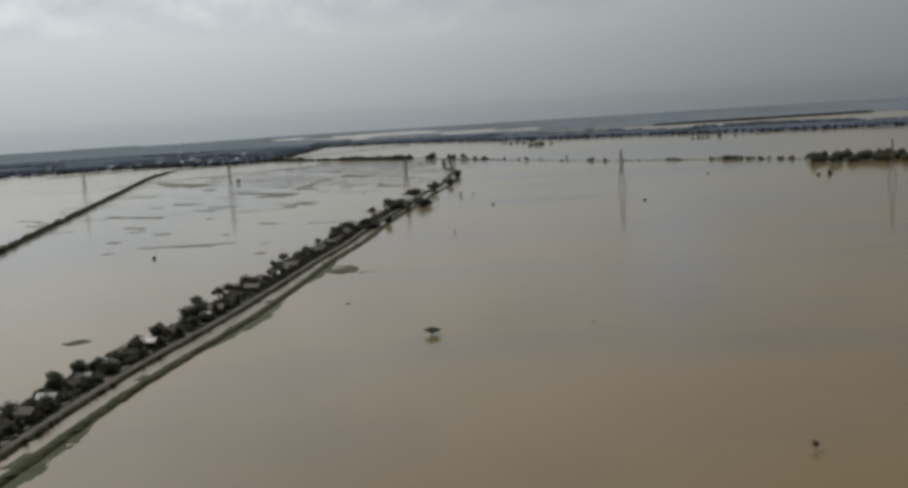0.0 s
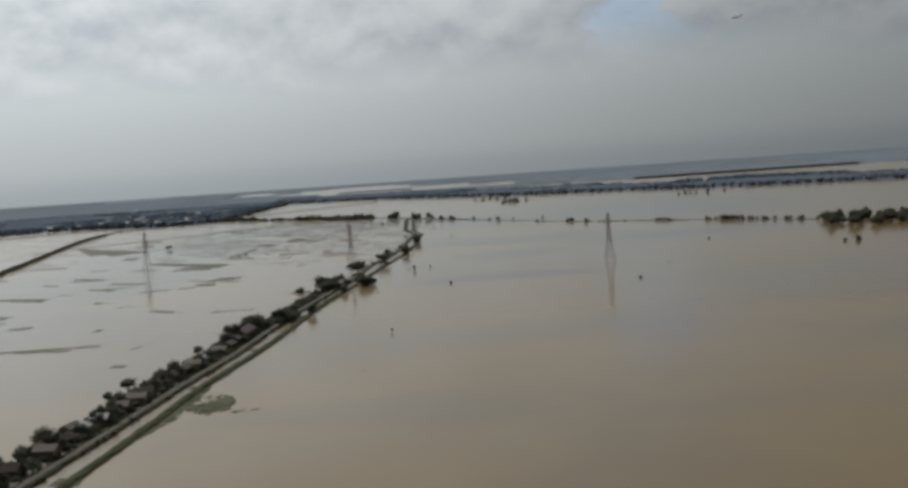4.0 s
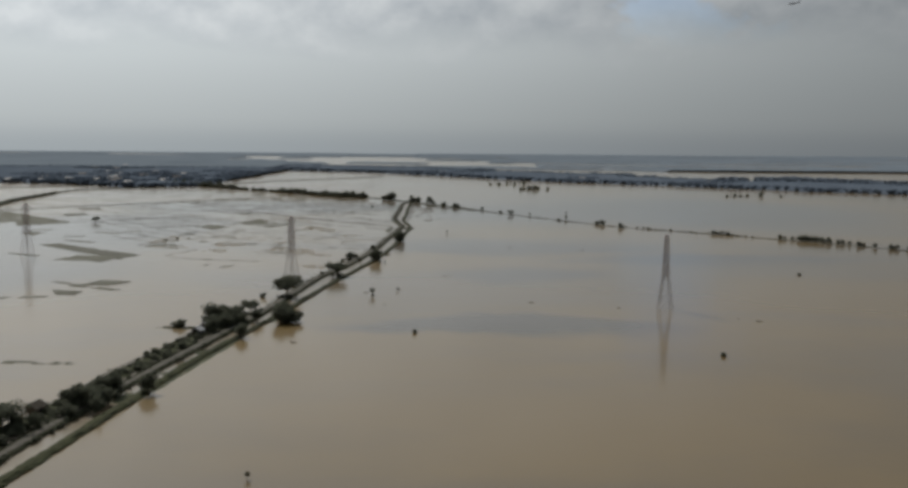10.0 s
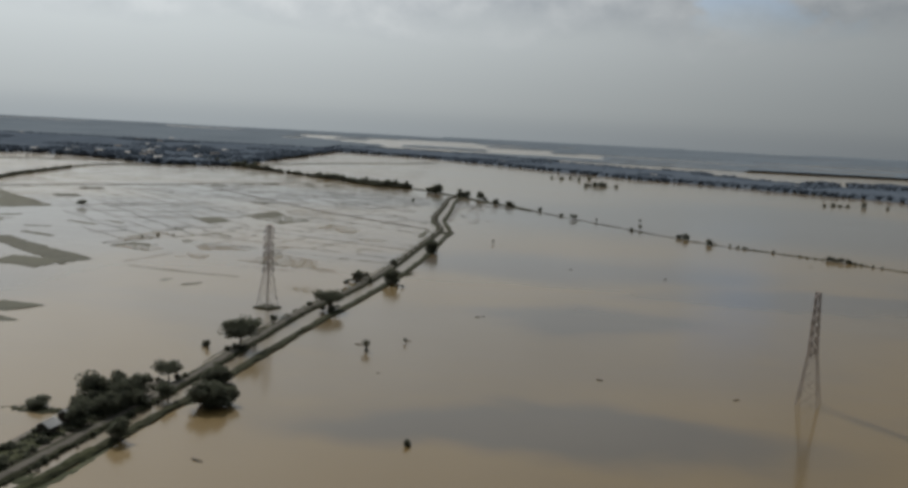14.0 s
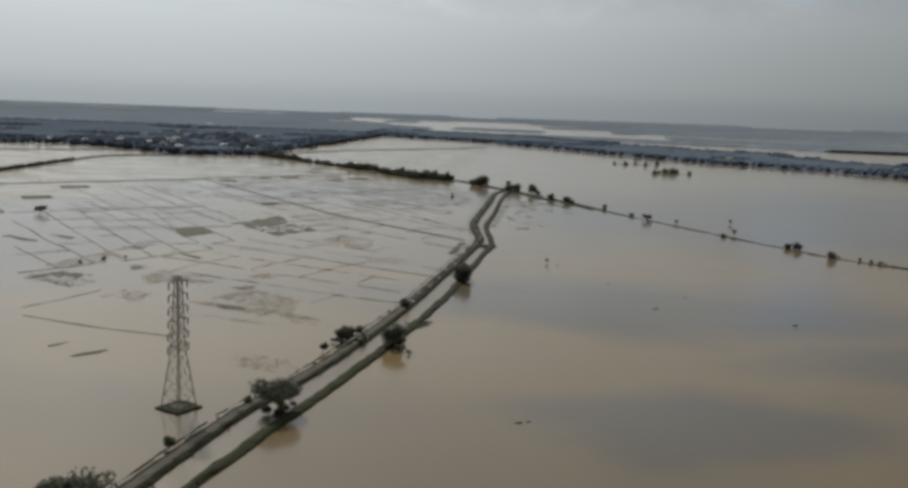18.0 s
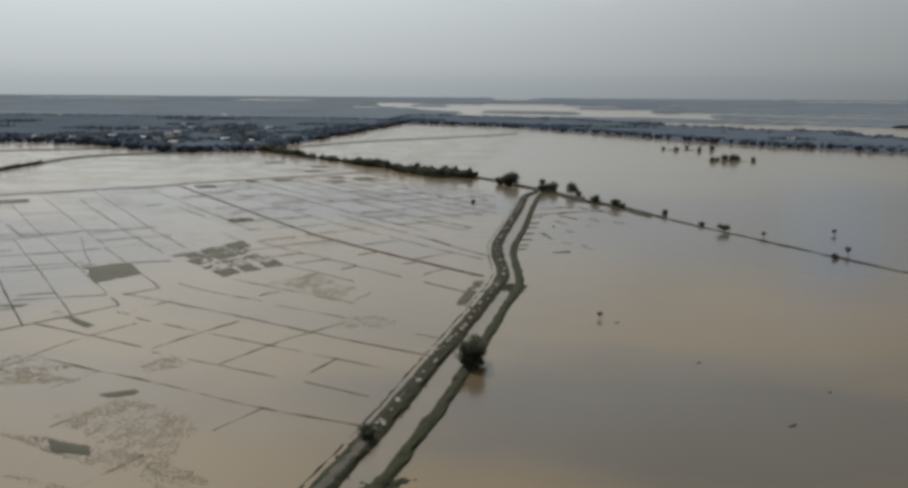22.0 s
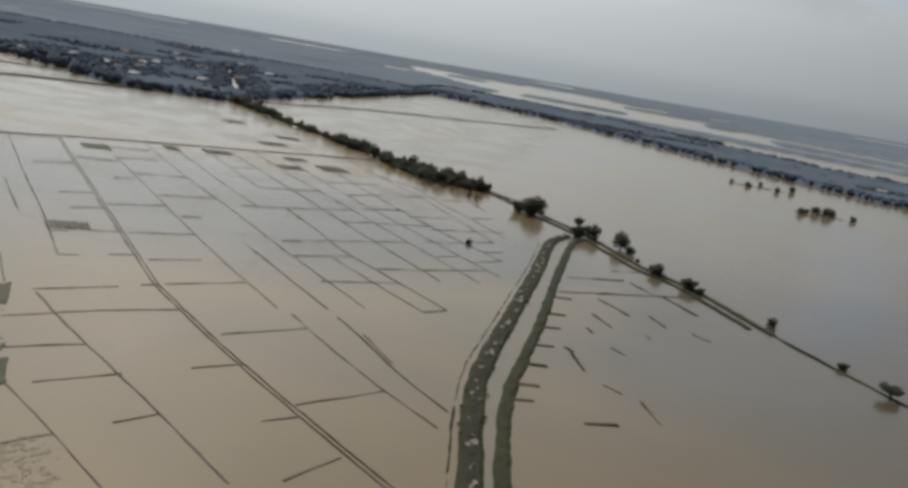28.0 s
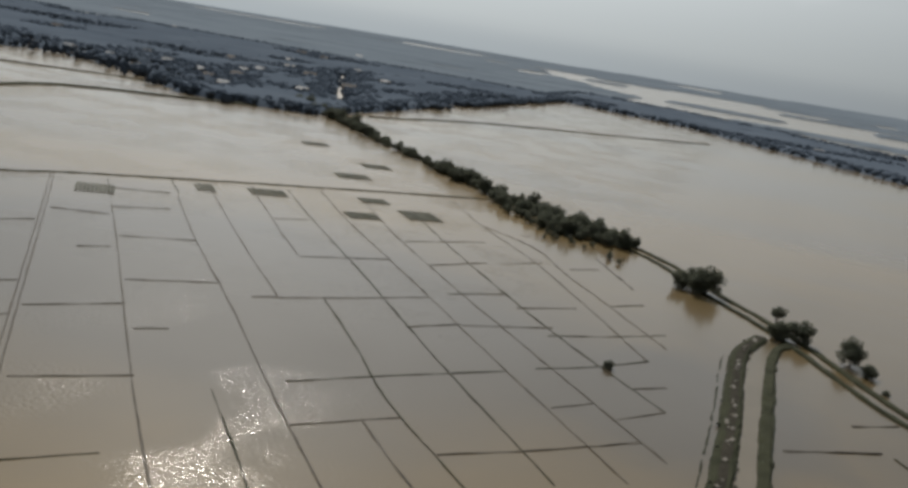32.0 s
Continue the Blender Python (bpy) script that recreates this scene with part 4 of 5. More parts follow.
# rutted track and puddles along the grassy bank top
tagged(ribbon("track", west[west[:, 1] > 1425 * U], [(-1.3, 0.75), (-0.9, 1.0), (-0.3, 1.06), (0.5, 1.04), (0.9, 0.98), (1.2, 0.75)], M_TRACK, None, "", 0.45, 0.16, 23, 0.2), "rutted muddy track along the bank top", "track", kind="structure")
prnd = random.Random(17)
wnorm = normals(west)
y = 1425.0
while y < 2100:
    y += prnd.uniform(3.0, 17)
    for _ in range(prnd.choice([1, 1, 2, 3])):
        i = int(np.argmin(np.abs(west[:, 1] - (y + prnd.uniform(-5, 5)) * U)))
        cx, cy = west[i] + wnorm[i] * prnd.gauss(-0.1, 0.55)
        r, long = prnd.uniform(0.2, 0.75), prnd.uniform(1.2, 4.0)
        vs = [(cx + math.cos(a) * r * prnd.uniform(0.5, 1.0) + 0.25 * math.sin(3 * a + y), cy + math.sin(a) * r * long * prnd.uniform(0.5, 1.0), 1.17) for a in np.linspace(0, 2 * math.pi, 14, endpoint=False)]
        vs += [(x, yy, 0.8) for x, yy, _ in vs]
        tagged(mesh_ob("puddle", vs, [tuple(range(14))] + [(k, 14 + k, 14 + (k + 1) % 14, (k + 1) % 14) for k in range(14)], M_PUDDLE), "shallow rain puddle in the rutted bank top", "puddle", "puddles on the bank")


# ---- pylons ----
def steel_tower():
    ob = thing("pylon", pose(-59 * U, 1246 * U, 0, 0, 0, 63.4), "tall lattice steel power pylon on a grassy platform", "pylon", "pylons across the plain")
    H, Z1, W0, W1, W2 = 32.2, 13.8, 2.9, 1.3, 0.62

    def half(z):
        return W0 + (W1 - W0) * z / Z1 if z < Z1 else W1 + (W2 - W1) * (z - Z1) / (H - Z1)
    levels = [-1, 3.8, 7.4, 10.8, Z1, 15.4, 17.5, 19.6, 21.7, 23.8, 25.9, 28.0, 30.1, H]
    cs = ((1, 1), (-1, 1), (-1, -1), (1, -1))
    for sx, sy in cs:
        bm = bmesh.new()
        tube(bm, [(sx * half(z), sy * half(z), z) for z in levels], [0.13 if z < Z1 else 0.11 for z in levels], 4)
        part("leg", bm, M_STEEL, ob)
    for k in range(4):
        (ax, ay), (bx, by) = cs[k], cs[(k + 1) % 4]
        for a, b in zip(levels, levels[1:]):
            p, q, r = half(a), half(b), 0.03 if a < Z1 else 0.045
            for u, v in (((ax * p, ay * p, a), (bx * q, by * q, b)), ((bx * p, by * p, a), (ax * q, ay * q, b)), ((ax * q, ay * q, b), (bx * q, by * q, b))):
                bm = bmesh.new()
                bar(bm, u, v, r)
                part("brace", bm, M_STEEL, ob)
    for i, z in enumerate((15.4, 18.5, 21.6, 24.7, 27.7, 30.7)):
        for s in (-1, 1):
            reach, h = 3.05 - 0.07 * i, half(z)
            bm = bmesh.new()
            for sy in (-1, 1):
                bar(bm, (s * h, sy * h, z), (s * reach, 0, z + 0.2), 0.05)
                bar(bm, (s * h, sy * h, z + 0.8), (s * reach, 0, z + 0.2), 0.04)
            arm = part("arm", bm, M_STEEL, ob)
            bm = bmesh.new()
            tube(bm, [(s * reach, 0, z + 0.2), (s * reach, 0, z - 0.15), (s * (reach + 0.06), 0, z - 0.9), (s * (reach + 0.02), 0, z - 1.6)], [0.08, 0.19, 0.19, 0.15], 6)
            part("insulator", bm, M_CERAMIC, arm)
    return ob


def tower_platform():
    ob = thing("pylon_platform", pose(-59 * U, 1246 * U, 0, 0, 0, 63.4), "square grassy earth platform with a pale middle under the pylon", "platform")
    bm = bmesh.new()
    box(bm, -3.9, -3.9, -1, 3.9, 3.9, 0.45)
    bmesh.ops.subdivide_edges(bm, edges=bm.edges[:], cuts=7, use_grid_fill=True)
    for v in bm.verts:
        v.co.z += 0.18 * noise.noise(v.co * 0.6) * (v.co.z > 0.4)
        k = 1 + 0.04 * noise.noise(v.co * 0.5) + (0.08 if v.co.z < 0 else 0)
        v.co.x, v.co.y = v.co.x * k, v.co.y * k
    part("turf", bm, M_GRASS, ob)
    line = np.array([(0, -1.8 + 0.3 * k) for k in range(13)])
    ribbon("gravel", line, [(-1.7, 0.4), (-1.4, 0.55), (1.4, 0.55), (1.7, 0.4)], M_DIRT, ob, "pale gravel middle", 0.4, 0.1, 3, 0.4)


tower = steel_tower()
tower_platform()
for x, y in [(453, 990), (197, 1119), (-315, 1374), (-571, 1502)]:
    t = copy_thing(tower, pose(x * U, y * U, 0, 0, 0, 63.4))
    tagged(t, "tall lattice steel power pylon standing in the flood water")

# ---- single trees in the water and along the banks ----
WET = "standing alone in the flood water"
for x, y, kind, size in [(-14, 432, "umbrella", 0.5), (-1, 805, "bare", 0.4), (42, 1034, "round", 0.36), (195, 981, "round", 0.42), (9, 1160, "bare", 0.75), (9, 1161, "round", 0.34), (25, 1181, "bare", 0.45), (338, 1274, "round", 0.5),
                         (-89, 1048, "round", 1.3), (438, 1150, "round", 0.7), (450, 1148, "round", 0.85), (-241, 759, "round", 0.4), (97, 258, "bare", 0.45), (-380, 1720, "umbrella", 0.75), (-61, 1148, "tall", 0.4),
                         (-230, 1503, "round", 0.4), (-222, 1519, "round", 0.4), (-213, 1530, "round", 0.35), (58, 1597, "bare", 0.5), (-60, 2029, "round", 0.5), (-63, 1151, "round", 0.4)]:
    plant(x, y, -1.6 * size if kind == "round" else -0.3, kind, size, WET)
BANKT = "growing on the canal bank"
for x, y, kind, size in [(-47, 1150, "umbrella", 1.25), (-24, 1248, "umbrella", 1.3), (-58, 1090, "umbrella", 0.9), (-72, 1054, "round", 1.35), (-61, 1066, "round", 1.45), (-66, 1058, "tall", 0.9), (-35, 1058, "round", 1.05), (-29, 1060, "round", 1.0), (-34, 1070, "round", 1.15), (-27, 1066, "round", 0.85), (-49, 1064, "round", 0.8), (-39, 1090, "round", 1.0), (-48, 1019, "round", 0.9),
                         (-66, 1030, "round", 1.1), (-62, 1042, "round", 1.2), (-60, 1050, "round", 1.1), (-72, 1042, "round", 1.0), (-2, 1345, "round", 1.2), (9, 1508, "round", 1.35), (10, 1518, "round", 1.3), (-26, 1346, "round", 0.8), (-24, 1352, "round", 0.6), (-37, 1254, "round", 0.5),
                         (-76, 905, "round", 1.4), (-82, 880, "round", 1.5), (-97, 850, "umbrella", 1.0), (-62, 905, "round", 0.9), (-46, 1208, "round", 0.5), (-70, 1070, "tall", 0.8), (-11, 1425, "round", 0.6), (-22, 1362, "round", 0.45), (-30, 1330, "round", 0.4)]:
    plant(x, y, 0.4, kind, size, BANKT)
CROSST = "beside the cross road"
for x, y, kind, size in [(-46, 2198, "round", 1.7), (-39, 2190, "round", 1.8), (-53, 2192, "round", 1.6), (-44, 2186, "round", 1.5), (-1, 2132, "round", 1.7), (7, 2134, "round", 1.5), (-4, 2144, "tall", 1.2), (28, 2116, "round", 1.4), (34, 2104, "round", 0.9), (52, 2052, "round", 1.4), (70, 2026, "round", 1.35), (76, 2020, "round", 0.8),
                         (110, 1975, "round", 0.7), (135, 1918, "round", 0.7), (148, 1885, "umbrella", 0.75), (174, 1867, "bare", 0.8), (205, 1786, "round", 0.6), (216, 1800, "bare", 0.9), (227, 1889, "bare", 0.7), (247, 1730, "round", 0.9), (253, 1726, "round", 0.8), (268, 1683, "round", 0.9), (40, 2085, "round", 0.5)]:
    plant(x, y, -0.7, kind, size, CROSST)
# islands of trees in the far water
for x, y in [(158, 2830), (178, 2812), (199, 2860), (215, 2800), (238, 2840), (212, 2580), (222, 2600), (232, 2605), (244, 2600), (254, 2618), (272, 2600), (596, 2380), (615, 2395), (626, 2390), (640, 2395), (668, 2400), (702, 2385)]:
    plant(x, y, -1.1, "round", trnd.uniform(0.8, 1.3), "on a far flooded island", "island trees")
for cx, cy, rx, ry in [(195, 2825, 55, 14), (235, 2600, 35, 14), (625, 2390, 40, 12)]:
    patch("weed_island", cx, cy, rx, ry, 0, "low weedy island in the far flood water", M_GRASS, 0.3, cx, "island", 0.5)
# belt of trees along the cross road towards the village
line = spline(CROSS[:5], 4.2) / U
belt = []
for p in line[line[:, 1] > 2300]:
    thick = noise.noise((p[0] * 0.035, p[1] * 0.035, 2))
    for _ in range(2 + (thick > 0.1)):
        belt.append((p[0] + trnd.uniform(-9, 5), p[1] + trnd.uniform(-9, 5), trnd.uniform(0.3, 0.75) + max(0.0, thick) * 0.9))
    if trnd.random() < 0.1:
        belt.append((p[0] + trnd.uniform(-8, 6), p[1] + trnd.uniform(-8, 6), trnd.uniform(1.0, 1.4)))
# the broad wood between the road and the paddies
WOOD_NEAR, WOOD_FAR = np.array([(-214, 2350), (-165, 2282), (-128, 2254), (-95, 2258)], float), np.array([(-220, 2392), (-183, 2348), (-129, 2304), (-88, 2278)], float)
for _ in range(210):
    t, v = trnd.uniform(0, 3), trnd.random()
    i = min(2, int(t))
    a, b = (w[i] + (w[i + 1] - w[i]) * (t - i) for w in (WOOD_NEAR, WOOD_FAR))
    q = a + (b - a) * v
    belt.append((q[0] + trnd.uniform(-4, 4), q[1] + trnd.uniform(-4, 4), trnd.uniform(0.35, 0.85) + 0.5 * (trnd.random() < 0.12)))
for _ in range(26):                 # stragglers standing in the paddies before it
    t = trnd.uniform(0, 1)
    belt.append((-150 + 62 * t + trnd.gauss(0, 6), 2262 - 40 * t + trnd.gauss(0, 8), trnd.uniform(0.15, 0.4)))


LITE_V = {me.name: np.array([q.co[:] for q in me.vertices]) for pair in LITE + DENSE for me in pair}
LITE_F = {me.name: [tuple(p.vertices) for p in me.polygons] for pair in LITE + DENSE for me in pair}


def grove(name, places, label, stock=LITE, leaf=None):
    """Trees that nobody could count, joined into one mesh."""
    rnd = np.random.RandomState(len(places))
    vs, fs, mats, k = [], [], [], 0
    for x, y, size in places:
        kind = rnd.randint(len(stock))
        for me in stock[kind][:2] if size > 0.6 else stock[kind][1:2]:
            v = LITE_V[me.name] * size * U * rnd.uniform(0.85, 1.15, 3)
            a = rnd.uniform(0, 6.28)
            v = v @ np.array([[math.cos(a), math.sin(a), 0], [-math.sin(a), math.cos(a), 0], [0, 0, 1]]) + np.array([x * U, y * U, 0.1])
            vs.append(v)
            fs += [tuple(i + k for i in p) for p in LITE_F[me.name]]
            mats += [int(me.name.startswith("crown"))] * len(LITE_F[me.name])
            k += len(v)
    me = bpy.data.meshes.new(name)
    me.from_pydata(np.concatenate(vs).tolist(), [], fs)
    me.materials.append(M_BARK), me.materials.append(leaf or M_LEAF)
    me.polygons.foreach_set("material_index", mats)
    return tagged(new(name, me), label, "grove", kind="stuff")


for cx, cy, rx, ry, n in [(-32, 1064, 5, 6, 14), (-65, 1054, 7, 12, 28), (-40, 1092, 4, 6, 8), (-79, 890, 6, 18, 26)]:
    grove("thicket", [(cx + rx * trnd.gauss(0, 0.5), cy + ry * trnd.gauss(0, 0.5), trnd.uniform(0.35, 0.75)) for _ in range(n)], "dense dark thicket at the water's edge under the bank trees", DENSE)
for cx, cy, n in [(-46, 1150, 9), (-25, 1249, 9), (-57, 1090, 6), (-25, 1349, 10), (-2, 1345, 9), (9, 1513, 10)]:
    grove("undergrowth", [(cx + trnd.gauss(0, 3), cy + trnd.gauss(0, 4), trnd.uniform(0.18, 0.36)) for _ in range(n)], "dark undergrowth round the foot of a spreading tree", DENSE)
patch("weed_island", -89, 1045, 12, 5, 0, "low dark weedy island round a lone tree", M_GRASS, 0.5, 3, "island", 0.5)
grove("tree_belt", belt, "dark belt of trees along the cross road", DENSE)
scrub = []
for i, p in enumerate(spline(CROSS[12:], 2.2) / U):
    grown = noise.noise((i * 0.06, 2.0, 5.0))
    if trnd.random() < 0.55 + grown * 0.8:
        scrub.append((p[0] + trnd.uniform(-2.5, 2.5), p[1] + trnd.uniform(-2.5, 2.5), trnd.uniform(0.14, 0.34) + 0.3 * max(0.0, grown) + 0.3 * (i > 60)))
grove("scrub", scrub, "row of dark scrub and small trees along the drowned road", DENSE)
grove("drowned_grove", [(475 + 190 * u + 70 * v, 1310 + 140 * v - 75 * u, trnd.uniform(0.9, 1.25)) for u, v in [(trnd.random(), trnd.random()) for _ in range(110)]], "dense dark grove standing in the flood water", DENSE)
grove("bank_scrub", [(p[0] + trnd.uniform(-3, 3), p[1] + trnd.uniform(-3, 3), trnd.uniform(0.3, 0.62)) for p in spline(FARB[:6], 5) / U for _ in range(3)], "low scrub overgrowing the distant embankment")


# ---- the village strip along the road ----
strip = west[(west[:, 1] > -180 * U) & (west[:, 1] < 1085 * U)]
tagged(ribbon("village_ground", strip, [(-14.0, -0.8), (-12.2, 0.6), (-8, 0.85), (-2.6, 0.85), (-2.2, 0.3)], M_MUD, None, "", 1.4, 0.2, 83, 0.05), "raised strip of trodden earth under the village", "ground", kind="structure")


tagged(ribbon("garden_strip", west[(west[:, 1] > 842 * U) & (west[:, 1] < 1040 * U)], [(-11.5, -0.5), (-10.5, 0.7), (-8.5, 1.0), (-5.5, 1.05), (-3.6, 1.0), (-2.5, 0.4)], M_VERGE, None, "", 0.9, 0.5, 87, 0.2), "overgrown green garden strip beside the road", "grass", kind="stuff")


def house(w, l, h, rise, roof, wall, label, group="village houses"):
    """A stilt house: posts, plank walls, door, windows and a pitched roof in two leaves."""
    ob = thing("house", Matrix.Identity(4), label, "house", group)
    z0 = 0.7
    for sx in (-1, 1):
        for sy in (-1, 0, 1):
            bm = bmesh.new()
            box(bm, sx * (w / 2 - 0.15) - 0.09, sy * (l / 2 - 0.15) - 0.09, -0.4, sx * (w / 2 - 0.15) + 0.09, sy * (l / 2 - 0.15) + 0.09, z0)
            part("post", bm, M_BARK, ob)
    bm = bmesh.new()
    a = [bm.verts.new((x, y, z)) for y in (-l / 2, l / 2) for x, z in ((-w / 2, z0), (w / 2, z0), (w / 2, z0 + h), (0, z0 + h + rise), (-w / 2, z0 + h))]
    bm.faces.new(a[4::-1]), bm.faces.new(a[5:])
    for i in range(5):
        bm.faces.new((a[i], a[(i + 1) % 5], a[5 + (i + 1) % 5], a[5 + i]))
    body = part("wall", bm, wall, ob)
    for sy in (-0.28, 0.28):
        bm = bmesh.new()
        box(bm, w / 2 - 0.02, sy * l - 0.4, z0 + h * 0.45, w / 2 + 0.05, sy * l + 0.4, z0 + h * 0.85)
        part("window", bm, M_DARK, body)
    bm = bmesh.new()
    box(bm, w / 2 - 0.02, -0.45, z0 + 0.02, w / 2 + 0.05, 0.45, z0 + min(1.95, h - 0.1))
    part("door", bm, M_DARK, body)
    for s in (-1, 1):
        bm = bmesh.new()
        e, o, th = w / 2 + 0.6, l / 2 + 0.5, 0.10
        drop = rise * 0.6 / (w / 2)
        n = 28
        cols = []
        for i in range(n + 1):            # one ribbed sheet down the slope
            y, k = -o + 2 * o * i / n, 0.05 if i % 2 else 0.0
            q = [(0.03 * s, z0 + h + rise + th + k), (s * e, z0 + h - drop + th + k), (s * e, z0 + h - drop + k), (0.03 * s, z0 + h + rise + k)]
            cols.append([bm.verts.new((x, y, z)) for x, z in q])
        for a, b in zip(cols, cols[1:]):
            for i in range(4):
                bm.faces.new((a[i], a[(i + 1) % 4], b[(i + 1) % 4], b[i]))
        bm.faces.new(cols[0]), bm.faces.new(cols[-1])
        bmesh.ops.recalc_face_normals(bm, faces=bm.faces[:])
        part("roof", bm, roof, ob)
    return ob


KINDS = [house(3.4, 4.8, 1.8, 0.9, M_TIN, M_WALL, "small stilt house with a weathered grey tin roof"),
         house(3.2, 4.4, 1.7, 1.1, M_THATCH, M_WALL, "small stilt house with a brown thatched roof"),
         house(3.8, 5.6, 1.9, 1.0, M_RUST, M_WALL, "wooden stilt house with a rusty brown tin roof"),
         house(2.9, 3.8, 1.7, 0.9, M_TIN, M_THATCH, "low bamboo hut with a pale tin roof")]
red = house(5.8, 16.0, 2.6, 1.6, M_RED, M_WALL, "long hall with a dark red roof beside the road", "")
hrnd = random.Random(31)
wn = normals(west)


def beside(y, off):
    """Place and heading beside the road: off metres to the right of its middle at that y of the plan."""
    i = int(np.argmin(np.abs(west[:, 1] - y * U)))
    p, n = west[i], wn[i]
    return p[0] + n[0] * off, p[1] + n[1] * off, math.degrees(math.atan2(n[1], n[0]))


x, y, a = beside(818, -6.8)
red.matrix_basis = pose(x, y, 0.9, 0, 0, a)
first = {}
y = -120.0
while y < 800:
    y += hrnd.uniform(11, 22)
    for off in (hrnd.uniform(5.2, 7.5), hrnd.uniform(9.5, 11.5))[:1 if hrnd.random() < 0.75 else 2]:
        k = hrnd.choice([0, 1, 1, 2, 2, 3])
        x, yy, a = beside(y + hrnd.uniform(-3, 3), -off)
        m = pose(x, yy, 0.75, 0, 0, a + hrnd.uniform(-8, 8) + hrnd.choice([0, 0, 90]))
        if k not in first:
            first[k] = KINDS[k]
            KINDS[k].matrix_basis = m
        else:
            copy_thing(KINDS[k], m)
for y, off, k in [(1018, -7, 3), (1030, -8, 3), (800, -9, 3), (870, -9, 1)]:
    x, yy, a = beside(y, off)
    copy_thing(KINDS[k], pose(x, yy, 0.75, 0, 0, a + hrnd.uniform(-8, 8)))
VT = "shading the roadside village"
y = -150.0
while y < 850:
    y += trnd.uniform(4.5, 9)
    x, yy, a = beside(y, -trnd.uniform(8.0, 13.0))
    plant(x / U, yy / U, 0.5, trnd.choice(["round", "round", "round", "tall"]), trnd.choice([0.4, 0.55, 0.65, 0.8, 1.0]), VT, "village trees")
    if trnd.random() < 0.85:
        x, yy, a = beside(y + trnd.uniform(-3, 3), -trnd.uniform(3.2, 7.5))
        plant(x / U, yy / U, 0.7, trnd.choice(["round", "round", "tall"]), trnd.uniform(0.35, 0.7), VT, "village trees")
low = []
for y in np.arange(-150, 1085, 3.2):
    if y < 850:
        for _ in range(7):
            x, yy, a = beside(y, -trnd.uniform(3.5, 13.5))
            low.append((x / U, yy / U, trnd.uniform(0.25, 0.52)))
    else:
        for _ in range(14):
            x, yy, a = beside(y, -trnd.uniform(2.8, 10.5))
            low.append((x / U, yy / U, trnd.uniform(0.1, 0.26) + 0.25 * (trnd.random() < 0.05)))
    if y < 1000 and trnd.random() < 0.6:
        x, yy, a = beside(y + trnd.uniform(-2, 2), -trnd.uniform(1.6, 3.0))
        low.append((x / U, yy / U, trnd.uniform(0.15, 0.3)))
    if noise.noise((y * 0.045, 3.0, 1.0)) > -0.05:
        x, yy, a = beside(y + trnd.uniform(-2, 2), trnd.uniform(1.5, 2.8))
        low.append((x / U, yy / U, trnd.uniform(0.1, 0.26)))
grove("village_shrubs", low, "tangle of dark shrubs and gardens between the village houses")
grove("bank_shrubs", [(p[0] + trnd.uniform(-1.2, 1.2), p[1] + trnd.uniform(-3, 3), trnd.uniform(0.07, 0.17)) for p in np.concatenate([east[::3], (west + normals(west) * 2.0)[::3], (west - normals(west) * 2.2)[west[:, 1] > 1040 * U][::3]]) / U if trnd.random() < 0.7], "low shrubs and tall grass along the canal banks")


# ---- far woods ----
ROAD_V = [(-540, 2780), (-805, 3320)]
CLEAR = [(-787, 2845), (-741, 2866), (-804, 3034), (-866, 2882), (-669, 2720), (-937, 3160), (-851, 3209), (-960, 2960), (-982, 2815), (-904, 2804), (-792, 2965), (-722, 2768), (-949, 3387), (-821, 3425), (-754, 3103), (-1018, 3668), (-1112, 3733), (-1137, 4102),
         (-640, 3010), (-620, 2830), (-1200, 2900), (-1300, 3150), (-1480, 3000), (-690, 3260), (-1579, 3900), (420, 3130), (700, 2900), (40, 3560)]


def edge(line, v):
    xs, ys = zip(*line)
    return np.interp(v, xs, ys)


NEAR_L = [(-4000, 2500), (-1300, 2640), (-961, 2672), (-925, 2740), (-805, 2705), (-669, 2612), (-614, 2582), (-560, 2598), (-500, 2640), (-488, 2950), (-480, 3500)]
NEAR_R = [(-560, 3800), (-205, 3640), (-60, 3470), (164, 3190), (358, 2970), (521, 2870), (861, 2559), (1115, 2431), (3400, 1500)]


def in_left(x, y):
    if y > 6500:
        return noise.noise((x * 0.0008, y * 0.003, 21)) > -0.1
    if x > -480 or y < edge(NEAR_L, x) + 25 * noise.noise((x * 0.02, y * 0.02, 1)):
        return False
    t = (y - 2780) / 540
    if 0 <= t <= 1 and abs(x - (-540 - 265 * t)) < 14:
        return False
    if x < -690 and y < 2800 - 0.16 * (x + 690):
        return noise.noise((x * 0.024, y * 0.03, 15)) > 0.12
    for cx, cy in CLEAR:
        if abs(x - cx) < 13 and -34 < y - cy < 12:
            return False
    if x > -560 and 3000 < y < 3500:
        return noise.noise((x * 0.02, y * 0.02, 5)) > -0.1
    if y > 4780 and x > -586 - 0.47 * (y - 4827) + 60 * noise.noise((x * 0.004, y * 0.004, 3)):
        return noise.noise((x * 0.002, y * 0.008, 12)) > 0.33
    return noise.noise((x * 0.0025, y * 0.006, 7)) > -0.40 + (0.2 if y > 4200 else 0)


